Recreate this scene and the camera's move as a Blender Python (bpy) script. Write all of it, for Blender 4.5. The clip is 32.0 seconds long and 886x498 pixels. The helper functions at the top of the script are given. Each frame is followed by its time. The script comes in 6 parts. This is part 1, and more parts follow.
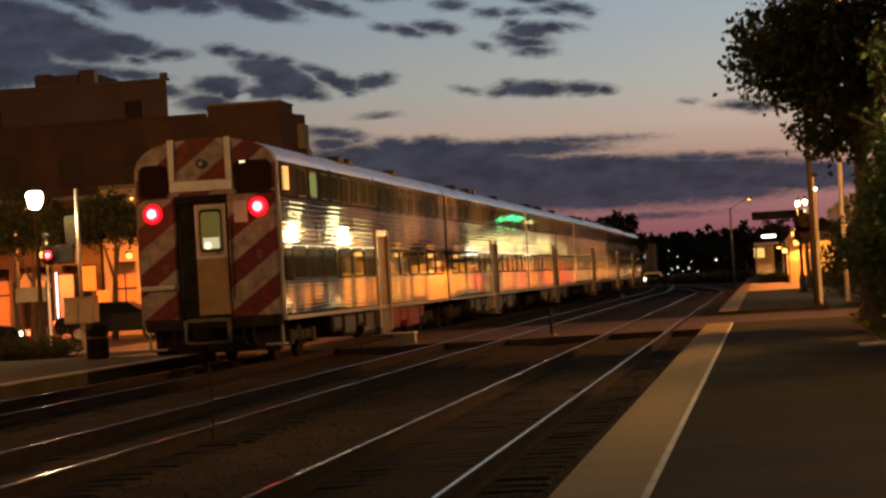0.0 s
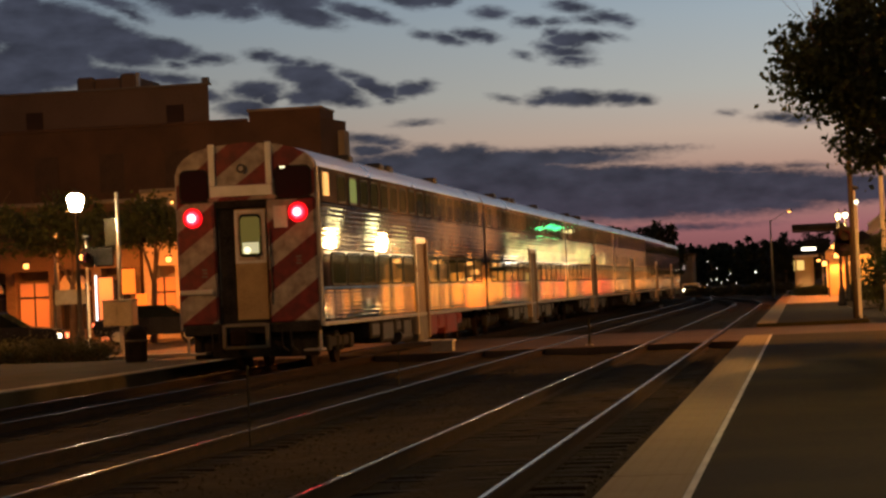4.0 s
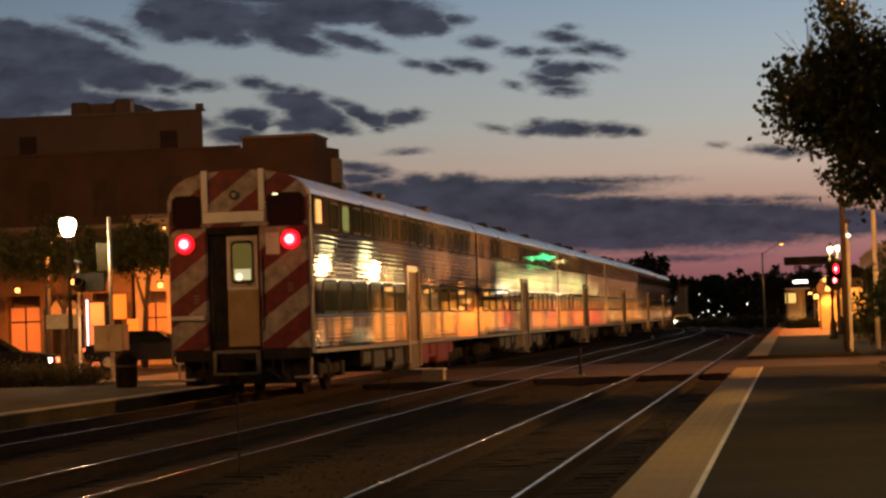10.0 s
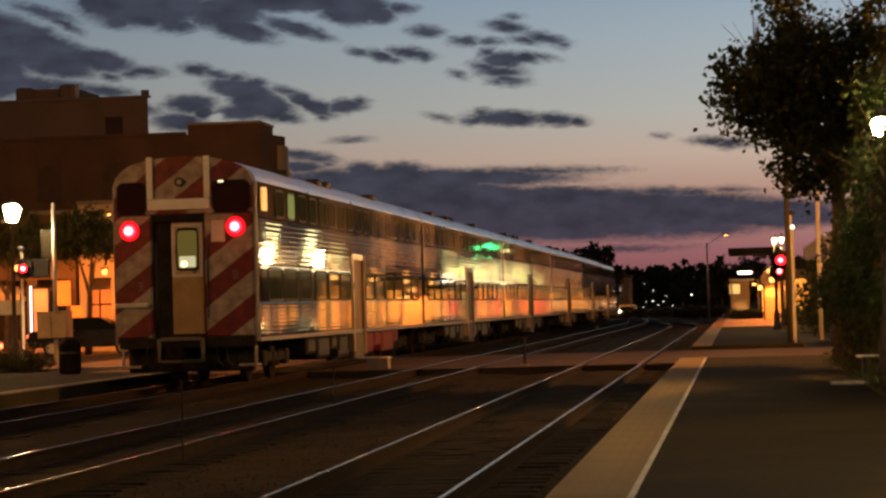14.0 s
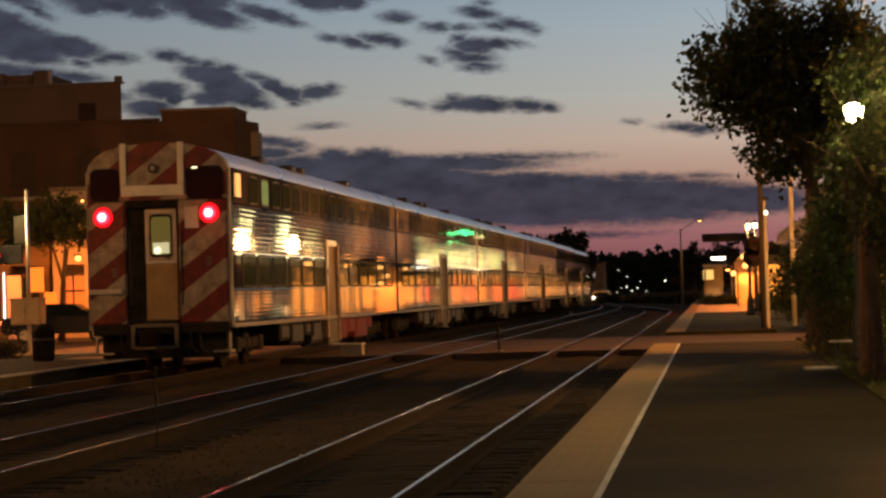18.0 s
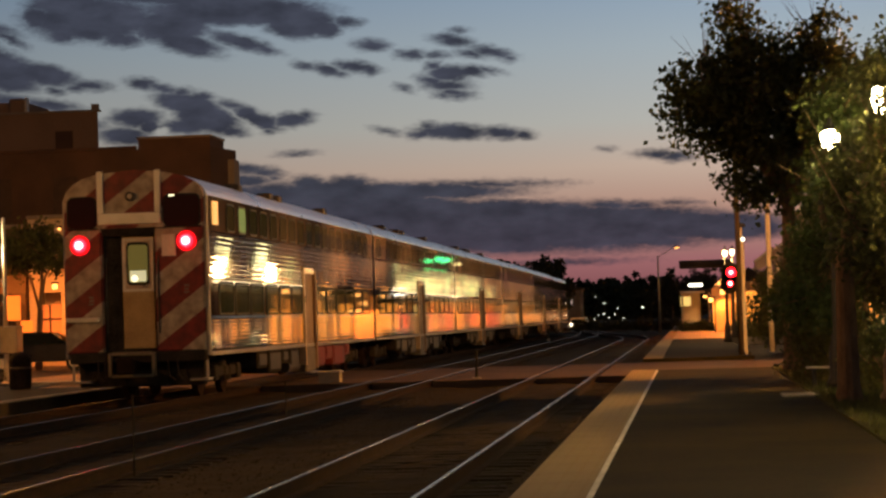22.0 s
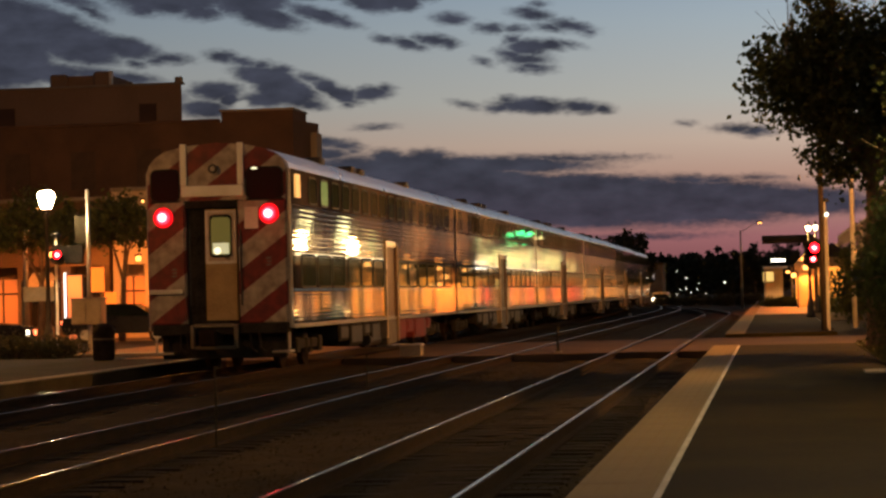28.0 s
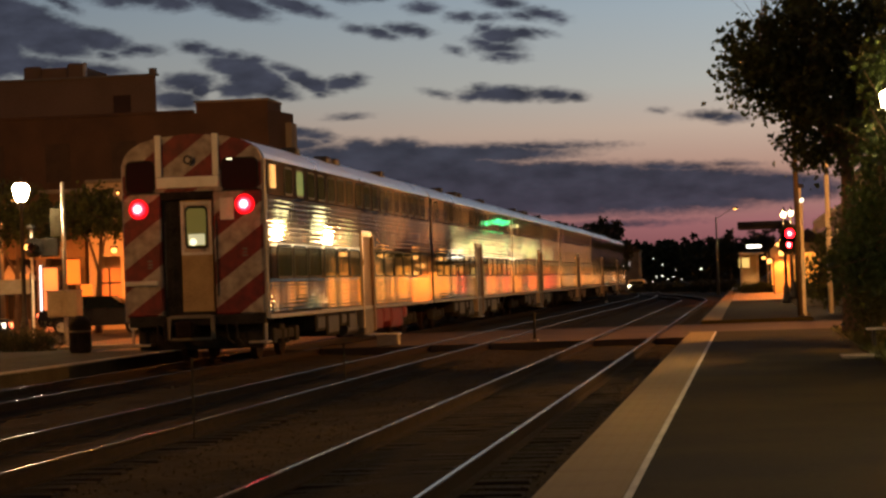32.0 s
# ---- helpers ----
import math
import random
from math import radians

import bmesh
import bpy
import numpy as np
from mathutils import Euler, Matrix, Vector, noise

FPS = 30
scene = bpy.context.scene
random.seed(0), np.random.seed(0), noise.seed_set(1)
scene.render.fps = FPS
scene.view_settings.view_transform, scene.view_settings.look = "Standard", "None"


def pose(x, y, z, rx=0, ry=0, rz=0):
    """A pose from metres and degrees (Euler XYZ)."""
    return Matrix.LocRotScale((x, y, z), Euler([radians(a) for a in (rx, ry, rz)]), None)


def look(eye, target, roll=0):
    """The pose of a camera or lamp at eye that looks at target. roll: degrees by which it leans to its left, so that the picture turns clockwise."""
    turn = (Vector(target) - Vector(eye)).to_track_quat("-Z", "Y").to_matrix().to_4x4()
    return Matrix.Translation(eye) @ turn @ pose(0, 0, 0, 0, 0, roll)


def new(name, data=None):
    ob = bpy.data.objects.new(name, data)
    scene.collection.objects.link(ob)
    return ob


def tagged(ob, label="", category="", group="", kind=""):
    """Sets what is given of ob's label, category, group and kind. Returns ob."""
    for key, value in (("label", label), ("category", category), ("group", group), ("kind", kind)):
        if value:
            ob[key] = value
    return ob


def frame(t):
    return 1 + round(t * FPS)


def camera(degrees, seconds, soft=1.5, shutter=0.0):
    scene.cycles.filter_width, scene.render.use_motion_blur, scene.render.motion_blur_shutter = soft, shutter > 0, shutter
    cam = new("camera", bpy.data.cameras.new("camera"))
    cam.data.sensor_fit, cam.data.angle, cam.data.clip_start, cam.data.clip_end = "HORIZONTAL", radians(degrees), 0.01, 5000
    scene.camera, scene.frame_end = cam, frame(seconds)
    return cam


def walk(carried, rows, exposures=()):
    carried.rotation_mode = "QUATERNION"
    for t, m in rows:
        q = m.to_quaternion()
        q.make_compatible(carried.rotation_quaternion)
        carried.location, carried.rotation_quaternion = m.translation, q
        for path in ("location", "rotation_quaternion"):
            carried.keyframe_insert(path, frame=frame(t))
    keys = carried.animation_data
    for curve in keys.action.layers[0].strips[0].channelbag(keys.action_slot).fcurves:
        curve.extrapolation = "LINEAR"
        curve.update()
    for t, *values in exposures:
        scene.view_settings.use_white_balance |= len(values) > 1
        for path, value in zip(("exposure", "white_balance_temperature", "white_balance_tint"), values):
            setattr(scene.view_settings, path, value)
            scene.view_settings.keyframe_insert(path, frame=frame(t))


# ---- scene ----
# World: x to the right of the tracks, y along them (away from the viewer), z up, top of rail = 0.
EYE = Vector((0.0, 0.0, 1.5))
cam = camera(21.51, 32.0, soft=2.6)


def aim(yaw, pitch, roll):
    """Pose of the hand-held camera from degrees."""
    a, b = radians(yaw), radians(pitch)
    return look(EYE, EYE + Vector((math.sin(a) * math.cos(b), math.cos(a) * math.cos(b), math.sin(b))), roll)


PATH = [
    (0, -7.763, 0.805, -3.363),
    (0.5, -7.799, 0.858, -3.02),
    (1, -7.932, 0.827, -3.26),
    (1.5, -7.325, 0.781, -3.902),
    (2, -7.045, 0.716, -4.01),
    (2.5, -7.236, 0.984, -4.118),
    (3, -7.685, 1.217, -3.906),
    (3.5, -8.247, 1.44, -3.063),
    (4, -8.709, 1.046, -2.548),
    (4.5, -8.58, 0.423, -2.792),
    (6.5, -7.995, 0.857, -2.765),
    (7, -8.468, 1.216, -3.041),
    (7.5, -8.667, 1.047, -2.707),
    (8, -8.886, 0.709, -1.779),
    (8.5, -8.633, 0.894, -1.589),
    (9, -8.682, 1.423, -1.724),
    (9.5, -8.797, 1.69, -1.885),
    (10, -8.488, 1.745, -1.914),
    (10.5, -8.084, 1.867, -2.281),
    (11, -7.905, 1.94, -2.577),
    (11.5, -7.712, 1.72, -2.669),
    (12, -7.667, 1.439, -2.575),
    (12.5, -7.753, 1.39, -2.31),
    (13, -7.492, 1.648, -2.115),
    (13.5, -7.068, 1.753, -1.547),
    (14, -7.157, 1.429, -1.555),
    (14.5, -7.256, 1.006, -1.736),
    (15, -6.807, 1.007, -1.586),
    (15.5, -6.492, 1.034, -1.417),
    (17.5, -6.549, 1.155, -1.633),
    (18, -6.527, 1.069, -1.625),
    (18.5, -6.734, 1.243, -1.609),
    (19, -6.85, 1.47, -1.811),
    (19.5, -6.889, 1.724, -1.879),
    (20, -6.54, 1.909, -2.221),
    (20.5, -6.301, 1.731, -2.301),
    (21, -6.089, 1.529, -2.103),
    (21.5, -5.901, 1.635, -2.065),
    (22, -5.953, 1.723, -1.778),
    (22.5, -6.061, 1.821, -1.603),
    (23, -5.855, 1.963, -1.659),
    (23.5, -5.57, 1.87, -2.061),
    (24, -5.568, 1.945, -2.354),
    (24.5, -5.864, 2.035, -2.106),
    (26.5, -5.935, 2.174, -1.41),
    (27, -6.136, 2.229, -1.301),
    (27.5, -6.974, 1.767, -1.251),
    (28, -7.978, 1.133, -1.445),
    (28.5, -7.942, 0.743, -1.358),
    (29, -7.814, 0.299, -1.184),
    (29.5, -7.845, 0.177, -1.187),
    (30, -7.871, 0.363, -1.566),
    (30.5, -7.611, 0.358, -1.74),
    (31, -7.537, 0.34, -1.785),
    (31.5, -7.507, 0.584, -1.915),
    (32, -7.399, 0.846, -1.976),
]
walk(cam, [(t, aim(yaw, pitch, roll)) for t, yaw, pitch, roll in PATH])

# ---- world ----
world = bpy.data.worlds.new("dusk")
scene.world = world
world.use_nodes = True
_wn = world.node_tree.nodes
_bg = _wn["Background"]
_sky = _wn.new("ShaderNodeTexSky")
_sky.sky_type = "NISHITA"
_sky.sun_disc = False
_sky.sun_elevation = radians(-1.5)
_sky.sun_rotation = radians(-8)
world.node_tree.links.new(_sky.outputs[0], _bg.inputs[0])
_bg.inputs[1].default_value = 0.30
scene.view_settings.exposure = 0.12


# ---- small builders ----
def lin(r, g, b):
    """Linear colour from 0-255 display values."""
    return tuple(((c / 255) / 12.92 if c <= 10 else ((c / 255 + 0.055) / 1.055) ** 2.4) for c in (r, g, b))


class Build:
    """Collects vertices and faces for one mesh."""

    def __init__(self):
        self.v, self.f, self.m = [], [], []

    def box(self, x0, x1, y0, y1, z0, z1, mi=0, bevel=0.0):
        b = len(self.v)
        if bevel <= 0:
            self.v += [(x, y, z) for z in (z0, z1) for y in (y0, y1) for x in (x0, x1)]
            q = [(0, 2, 3, 1), (4, 5, 7, 6), (0, 1, 5, 4), (2, 6, 7, 3), (0, 4, 6, 2), (1, 3, 7, 5)]
            self.f += [tuple(b + i for i in k) for k in q]
            self.m += [mi] * 6
            return self
        c = bevel
        pts, idx = [], {}
        for sx in (0, 1):
            for sy in (0, 1):
                for sz in (0, 1):
                    X, Y, Z = (x0, x1)[sx], (y0, y1)[sy], (z0, z1)[sz]
                    dx, dy, dz = (c, -c)[sx], (c, -c)[sy], (c, -c)[sz]
                    for ax, p in (("x", (X, Y + dy, Z + dz)), ("y", (X + dx, Y, Z + dz)), ("z", (X + dx, Y + dy, Z))):
                        idx[ax, sx, sy, sz] = b + len(pts)
                        pts.append(p)
        self.v += pts
        fs = []
        for s in (0, 1):
            fs.append([idx["x", s, a, d] for a, d in ((0, 0), (1, 0), (1, 1), (0, 1))][:: 1 if s else -1])
            fs.append([idx["y", a, s, d] for a, d in ((0, 0), (0, 1), (1, 1), (1, 0))][:: 1 if s else -1])
            fs.append([idx["z", a, d, s] for a, d in ((0, 0), (1, 0), (1, 1), (0, 1))][:: 1 if s else -1])
        for s in (0, 1):
            for t in (0, 1):
                fs.append([idx["x", s, t, 0], idx["x", s, t, 1], idx["y", s, t, 1], idx["y", s, t, 0]])
                fs.append([idx["y", 0, s, t], idx["y", 1, s, t], idx["z", 1, s, t], idx["z", 0, s, t]])
                fs.append([idx["z", s, 0, t], idx["z", s, 1, t], idx["x", s, 1, t], idx["x", s, 0, t]])
                for u in (0, 1):
                    fs.append([idx["x", s, t, u], idx["y", s, t, u], idx["z", s, t, u]])
        self.f += [tuple(k) for k in fs]
        self.m += [mi] * len(fs)
        return self

    def tube(self, p, q, r0, r1=None, n=10, mi=0, cap=True):
        r1 = r0 if r1 is None else r1
        p, q = Vector(p), Vector(q)
        d = (q - p).normalized()
        a = d.orthogonal().normalized()
        c = d.cross(a)
        b = len(self.v)
        for o, r in ((p, r0), (q, r1)):
            for i in range(n):
                w = 2 * math.pi * i / n
                self.v.append(tuple(o + a * (r * math.cos(w)) + c * (r * math.sin(w))))
        for i in range(n):
            j = (i + 1) % n
            self.f.append((b + i, b + j, b + n + j, b + n + i))
            self.m.append(mi)
        if cap:
            self.f += [tuple(b + i for i in range(n))[::-1], tuple(b + n + i for i in range(n))]
            self.m += [mi, mi]
        return self

    def lathe(self, centre, profile, n=16, mi=0):
        """Revolves (radius, height) pairs about a vertical line."""
        cx, cy, cz = centre
        b = len(self.v)
        for r, h in profile:
            for i in range(n):
                w = 2 * math.pi * i / n
                self.v.append((cx + r * math.cos(w), cy + r * math.sin(w), cz + h))
        for k in range(len(profile) - 1):
            for i in range(n):
                j = (i + 1) % n
                self.f.append((b + k * n + i, b + k * n + j, b + (k + 1) * n + j, b + (k + 1) * n + i))
                self.m.append(mi)
        return self

    def prism(self, outline, z0, z1, mi=0):
        """A plan outline (counter-clockwise) drawn up from z0 to z1."""
        b, n = len(self.v), len(outline)
        self.v += [(x, y, z0) for x, y in outline] + [(x, y, z1) for x, y in outline]
        self.f += [tuple(b + i for i in range(n))[::-1], tuple(b + n + i for i in range(n))]
        self.f += [(b + i, b + (i + 1) % n, b + n + (i + 1) % n, b + n + i) for i in range(n)]
        self.m += [mi] * (n + 2)
        return self

    def slab_y(self, outline, y0, y1, mi=0):
        """An outline in x and z (counter-clockwise seen from -y) drawn along y."""
        b, n = len(self.v), len(outline)
        self.v += [(x, y0, z) for x, z in outline] + [(x, y1, z) for x, z in outline]
        self.f += [tuple(b + i for i in range(n)), tuple(b + n + i for i in range(n))[::-1]]
        self.f += [(b + (i + 1) % n, b + i, b + n + i, b + n + (i + 1) % n) for i in range(n)]
        self.m += [mi] * (n + 2)
        return self

    def quad(self, a, b_, c, d, mi=0):
        b = len(self.v)
        self.v += [a, b_, c, d]
        self.f.append((b, b + 1, b + 2, b + 3))
        self.m.append(mi)
        return self

    def mesh(self, name, *mats, smooth=False):
        me = bpy.data.meshes.new(name)
        me.from_pydata([tuple(v) for v in self.v], [], self.f)
        for m in mats:
            me.materials.append(m)
        if len(mats) > 1:
            me.polygons.foreach_set("material_index", self.m)
        if smooth:
            me.polygons.foreach_set("use_smooth", [True] * len(me.polygons))
        me.update()
        return me


def part(name, build, material, parent, label="", smooth=False, at=None):
    mats = material if isinstance(material, (list, tuple)) else [material]
    ob = new(name, build.mesh(name, *mats, smooth=smooth))
    ob.parent = parent
    if at is not None:
        ob.matrix_basis = at
    return tagged(ob, label) if label else ob


def thing(name, x, y, z, label, category, group="", kind="", rz=0.0):
    ob = new(name)
    ob.empty_display_size = 0.2
    ob.matrix_basis = pose(x, y, z, 0, 0, rz)
    return tagged(ob, label, category, group, kind)


def structure(name, build, material, label, category, smooth=False):
    mats = material if isinstance(material, (list, tuple)) else [material]
    return tagged(new(name, build.mesh(name, *mats, smooth=smooth)), label, category, kind="structure")


# ---- materials ----
def nodes_of(name):
    m = bpy.data.materials.new(name)
    m.use_nodes = True
    n = m.node_tree.nodes
    return m, n, m.node_tree.links, n["Principled BSDF"]


def noisy(name, low, high, scale=4.0, fine=60.0, rough=0.8, metal=0.0, bump=0.3, dist=0.01, stretch=(1, 1, 1), spread=0.12, per_object=0.0, wear=0.1, spec=0.5):
    """A surface that varies between two colours at two scales, with fine relief."""
    m, n, l, b = nodes_of(name)
    tc = n.new("ShaderNodeTexCoord")
    mp = n.new("ShaderNodeMapping")
    mp.inputs["Scale"].default_value = stretch
    l.new(tc.outputs["Object"], mp.inputs[0])
    a, c = n.new("ShaderNodeTexNoise"), n.new("ShaderNodeTexNoise")
    a.inputs["Scale"].default_value, a.inputs["Detail"].default_value = scale, 6
    c.inputs["Scale"].default_value, c.inputs["Detail"].default_value = fine, 4
    l.new(mp.outputs[0], a.inputs["Vector"])
    l.new(mp.outputs[0], c.inputs["Vector"])
    mix = n.new("ShaderNodeMix")
    mix.inputs[0].default_value = 0.4
    l.new(a.outputs[0], mix.inputs[2])
    l.new(c.outputs[0], mix.inputs[3])
    last = mix.outputs[0]
    if per_object:
        oi = n.new("ShaderNodeObjectInfo")
        ad = n.new("ShaderNodeMath")
        ad.operation = "MULTIPLY_ADD"
        ad.inputs[1].default_value = per_object
        l.new(oi.outputs["Random"], ad.inputs[0])
        l.new(last, ad.inputs[2])
        last = ad.outputs[0]
    r = n.new("ShaderNodeValToRGB")
    r.color_ramp.elements[0].position, r.color_ramp.elements[0].color = 0.5 - spread, (*low, 1)
    r.color_ramp.elements[1].position, r.color_ramp.elements[1].color = 0.5 + spread + per_object, (*high, 1)
    l.new(last, r.inputs[0])
    l.new(r.outputs[0], b.inputs["Base Color"])
    b.inputs["Metallic"].default_value = metal
    b.inputs["Specular IOR Level"].default_value = spec
    rr = n.new("ShaderNodeMapRange")
    rr.inputs["To Min"].default_value, rr.inputs["To Max"].default_value = max(rough - wear, 0.02), min(rough + wear, 1)
    l.new(a.outputs[0], rr.inputs[0])
    l.new(rr.outputs[0], b.inputs["Roughness"])
    if bump:
        bp = n.new("ShaderNodeBump")
        bp.inputs["Strength"].default_value, bp.inputs["Distance"].default_value = bump, dist
        l.new(mix.outputs[0], bp.inputs["Height"])
        l.new(bp.outputs[0], b.inputs["Normal"])
    return m


def glow(name, colour, strength):
    """The lit lens, tube or globe of a lamp."""
    m, n, l, b = nodes_of(name)
    b.inputs["Base Color"].default_value = (*[min(c, 1) * 0.8 for c in colour], 1)
    b.inputs["Emission Color"].default_value = (*colour, 1)
    b.inputs["Emission Strength"].default_value = strength
    b.inputs["Roughness"].default_value = 0.4
    return m


M = {}
M["earth"] = noisy("earth", (0.03, 0.026, 0.018), (0.07, 0.06, 0.04), 0.8, 14, 0.95, bump=0.6, dist=0.05, spec=0.08)
M["ballast"] = noisy("ballast", (0.012, 0.0088, 0.003), (0.037, 0.026, 0.01), 1.2, 22, 0.95, bump=1.0, dist=0.05, spec=0.08)
M["stone"] = noisy("stone", (0.016, 0.012, 0.006), (0.045, 0.033, 0.018), 3, 40, 0.9, spec=0.08)
M["asphalt"] = noisy("asphalt", (0.035, 0.033, 0.03), (0.065, 0.06, 0.055), 0.5, 45, 0.85, bump=0.4, spec=0.08)
M["road"] = noisy("crossing_road", (0.0567, 0.0392, 0.0284), (0.115, 0.0783, 0.058), 0.6, 30, 0.75, bump=0.4, spec=0.08)
M["platform"] = noisy("platform_asphalt", (0.014, 0.0118, 0.0033), (0.036, 0.0285, 0.0082), 0.5, 35, 0.9, bump=0.6, spread=0.09, spec=0.08)
M["tactile"] = noisy("tactile_paint", (0.185, 0.132, 0.054), (0.3, 0.224, 0.1), 0.7, 28, 0.8, bump=0.3, spread=0.25)
M["white_line"] = noisy("white_line", (0.45, 0.43, 0.38), (0.75, 0.72, 0.66), 1.5, 30, 0.7)
M["old_concrete"] = noisy("old_concrete", (0.03, 0.027, 0.017), (0.065, 0.055, 0.036), 0.8, 18, 0.9, spec=0.08)
M["paving"] = noisy("brick_paving", (0.2, 0.13, 0.08), (0.34, 0.22, 0.14), 0.9, 18, 0.85, spec=0.08)
M["concrete"] = noisy("concrete", (0.22, 0.2, 0.17), (0.38, 0.35, 0.3), 0.8, 18, 0.9)
M["rail_top"] = noisy("rail_steel", (0.28, 0.235, 0.185), (0.42, 0.36, 0.3), 2, 60, 0.14, 1.0, 0.05, stretch=(1, 0.05, 1))
M["rail_worn"] = noisy("rail_worn_steel", (0.21, 0.165, 0.12), (0.32, 0.26, 0.195), 2, 60, 0.21, 1.0, 0.05, stretch=(1, 0.05, 1))
M["rust"] = noisy("rail_rust", (0.013, 0.008, 0.005), (0.032, 0.019, 0.012), 3, 40, 0.9, spec=0.08)
M["tie"] = noisy("tie_wood", (0.014, 0.011, 0.008), (0.05, 0.04, 0.03), 2, 30, 0.95, stretch=(1, 6, 1), per_object=0.2, spec=0.08)
M["stainless"] = noisy("stainless_steel", (0.64, 0.53, 0.4), (0.8, 0.69, 0.53), 0.5, 1.5, 0.02, 1.0, 0.012, 0.008, stretch=(1, 0.4, 0.8), wear=0.01)
M["roof_steel"] = noisy("roof_steel", (0.78, 0.78, 0.8), (0.92, 0.92, 0.95), 0.7, 12, 0.3, 0.9, 0.06, stretch=(1, 0.4, 1))
M["dull_steel"] = noisy("dull_steel", (0.3, 0.29, 0.27), (0.45, 0.43, 0.4), 2, 25, 0.45, 0.9, 0.1)
M["grimy_steel"] = noisy("grimy_steel", (0.1, 0.09, 0.075), (0.2, 0.18, 0.15), 3, 30, 0.6, 0.4, 0.1)
M["black"] = noisy("underframe_black", (0.012, 0.011, 0.01), (0.04, 0.036, 0.032), 2, 20, 0.75, spec=0.08)
M["dark_metal"] = noisy("dark_metal", (0.02, 0.02, 0.02), (0.05, 0.048, 0.045), 3, 40, 0.5, 0.3)
M["white_paint"] = noisy("white_paint", (0.5, 0.47, 0.42), (0.74, 0.71, 0.64), 2, 30, 0.5, bump=0.1)
M["bronze"] = noisy("bronze_door", (0.26, 0.185, 0.09), (0.42, 0.31, 0.16), 2, 30, 0.4, 0.6, 0.1)
M["bar_white"] = noisy("bar_white", (0.76, 0.73, 0.62), (0.9, 0.87, 0.77), 3, 30, 0.45, bump=0.1)
M["red_paint"] = noisy("red_box_paint", (0.08, 0.008, 0.009), (0.2, 0.016, 0.017), 2, 30, 0.6)
M["pole_wood"] = noisy("pole_wood", (0.035, 0.024, 0.016), (0.075, 0.053, 0.036), 3, 30, 0.9, stretch=(4, 4, 0.4))
M["galvanised"] = noisy("galvanised", (0.35, 0.34, 0.32), (0.55, 0.54, 0.5), 2, 30, 0.45, 0.7, 0.1)
M["brick_dark"] = noisy("brick_dark", (0.06, 0.034, 0.022), (0.11, 0.062, 0.04), 0.6, 18, 0.9)
M["stucco"] = noisy("stucco", (0.2, 0.135, 0.085), (0.28, 0.19, 0.125), 0.3, 10, 0.9)
M["brown_wall"] = noisy("brown_wall", (0.1, 0.065, 0.04), (0.18, 0.12, 0.075), 0.3, 10, 0.9)
M["cream"] = noisy("cream_wall", (0.45, 0.36, 0.25), (0.62, 0.5, 0.36), 0.4, 14, 0.85)
M["ochre"] = noisy("ochre_wall", (0.12, 0.075, 0.04), (0.2, 0.13, 0.07), 0.4, 14, 0.85)
M["blind"] = noisy("drawn_blind", (0.045, 0.027, 0.018), (0.075, 0.045, 0.03), 2, 20, 0.8)
M["coping"] = noisy("coping_stone", (0.2, 0.17, 0.13), (0.32, 0.28, 0.22), 1, 20, 0.9)
M["roofing"] = noisy("roofing", (0.03, 0.027, 0.025), (0.07, 0.06, 0.055), 0.7, 20, 0.9)
M["bark"] = noisy("bark", (0.12, 0.0795, 0.048), (0.255, 0.173, 0.105), 3, 25, 0.95, bump=0.8, dist=0.02, stretch=(3, 3, 0.7))
M["grass"] = noisy("grass_blade", (0.05, 0.06, 0.015), (0.11, 0.13, 0.035), 2, 30, 0.8)
M["car_paint"] = noisy("dark_car_paint", (0.012, 0.012, 0.014), (0.02, 0.02, 0.022), 1, 10, 0.15, bump=0)
M["tyre"] = noisy("tyre", (0.012, 0.012, 0.012), (0.03, 0.03, 0.03), 4, 40, 0.9)
M["box_grey"] = noisy("grey_cabinet", (0.22, 0.2, 0.16), (0.34, 0.31, 0.26), 2, 20, 0.6)


def leaf_material(name, dark, light):
    m, n, l, b = nodes_of(name)
    g = n.new("ShaderNodeNewGeometry")
    r = n.new("ShaderNodeValToRGB")
    r.color_ramp.elements[0].color, r.color_ramp.elements[1].color = (*dark, 1), (*light, 1)
    l.new(g.outputs["Random Per Island"], r.inputs[0])
    l.new(r.outputs[0], b.inputs["Base Color"])
    b.inputs["Roughness"].default_value = 0.55
    t = n.new("ShaderNodeBsdfTranslucent")
    l.new(r.outputs[0], t.inputs[0])
    mx = n.new("ShaderNodeMixShader")
    mx.inputs[0].default_value = 0.3
    l.new(b.outputs[0], mx.inputs[1])
    l.new(t.outputs[0], mx.inputs[2])
    l.new(mx.outputs[0], n["Material Output"].inputs[0])
    return m


M["leaf"] = leaf_material("leaf", (0.045, 0.052, 0.014), (0.115, 0.135, 0.035))
M["leaf_green"] = leaf_material("leaf_green", (0.045, 0.07, 0.016), (0.1, 0.145, 0.035))
M["leaf_far"] = leaf_material("leaf_far", (0.03, 0.034, 0.014), (0.075, 0.075, 0.032))


def glass(name, tint, rough=0.03):
    m, n, l, b = nodes_of(name)
    b.inputs["Base Color"].default_value = (*tint, 1)
    b.inputs["Roughness"].default_value = rough
    b.inputs["IOR"].default_value = 1.5
    b.inputs["Specular IOR Level"].default_value = 0.6
    return m


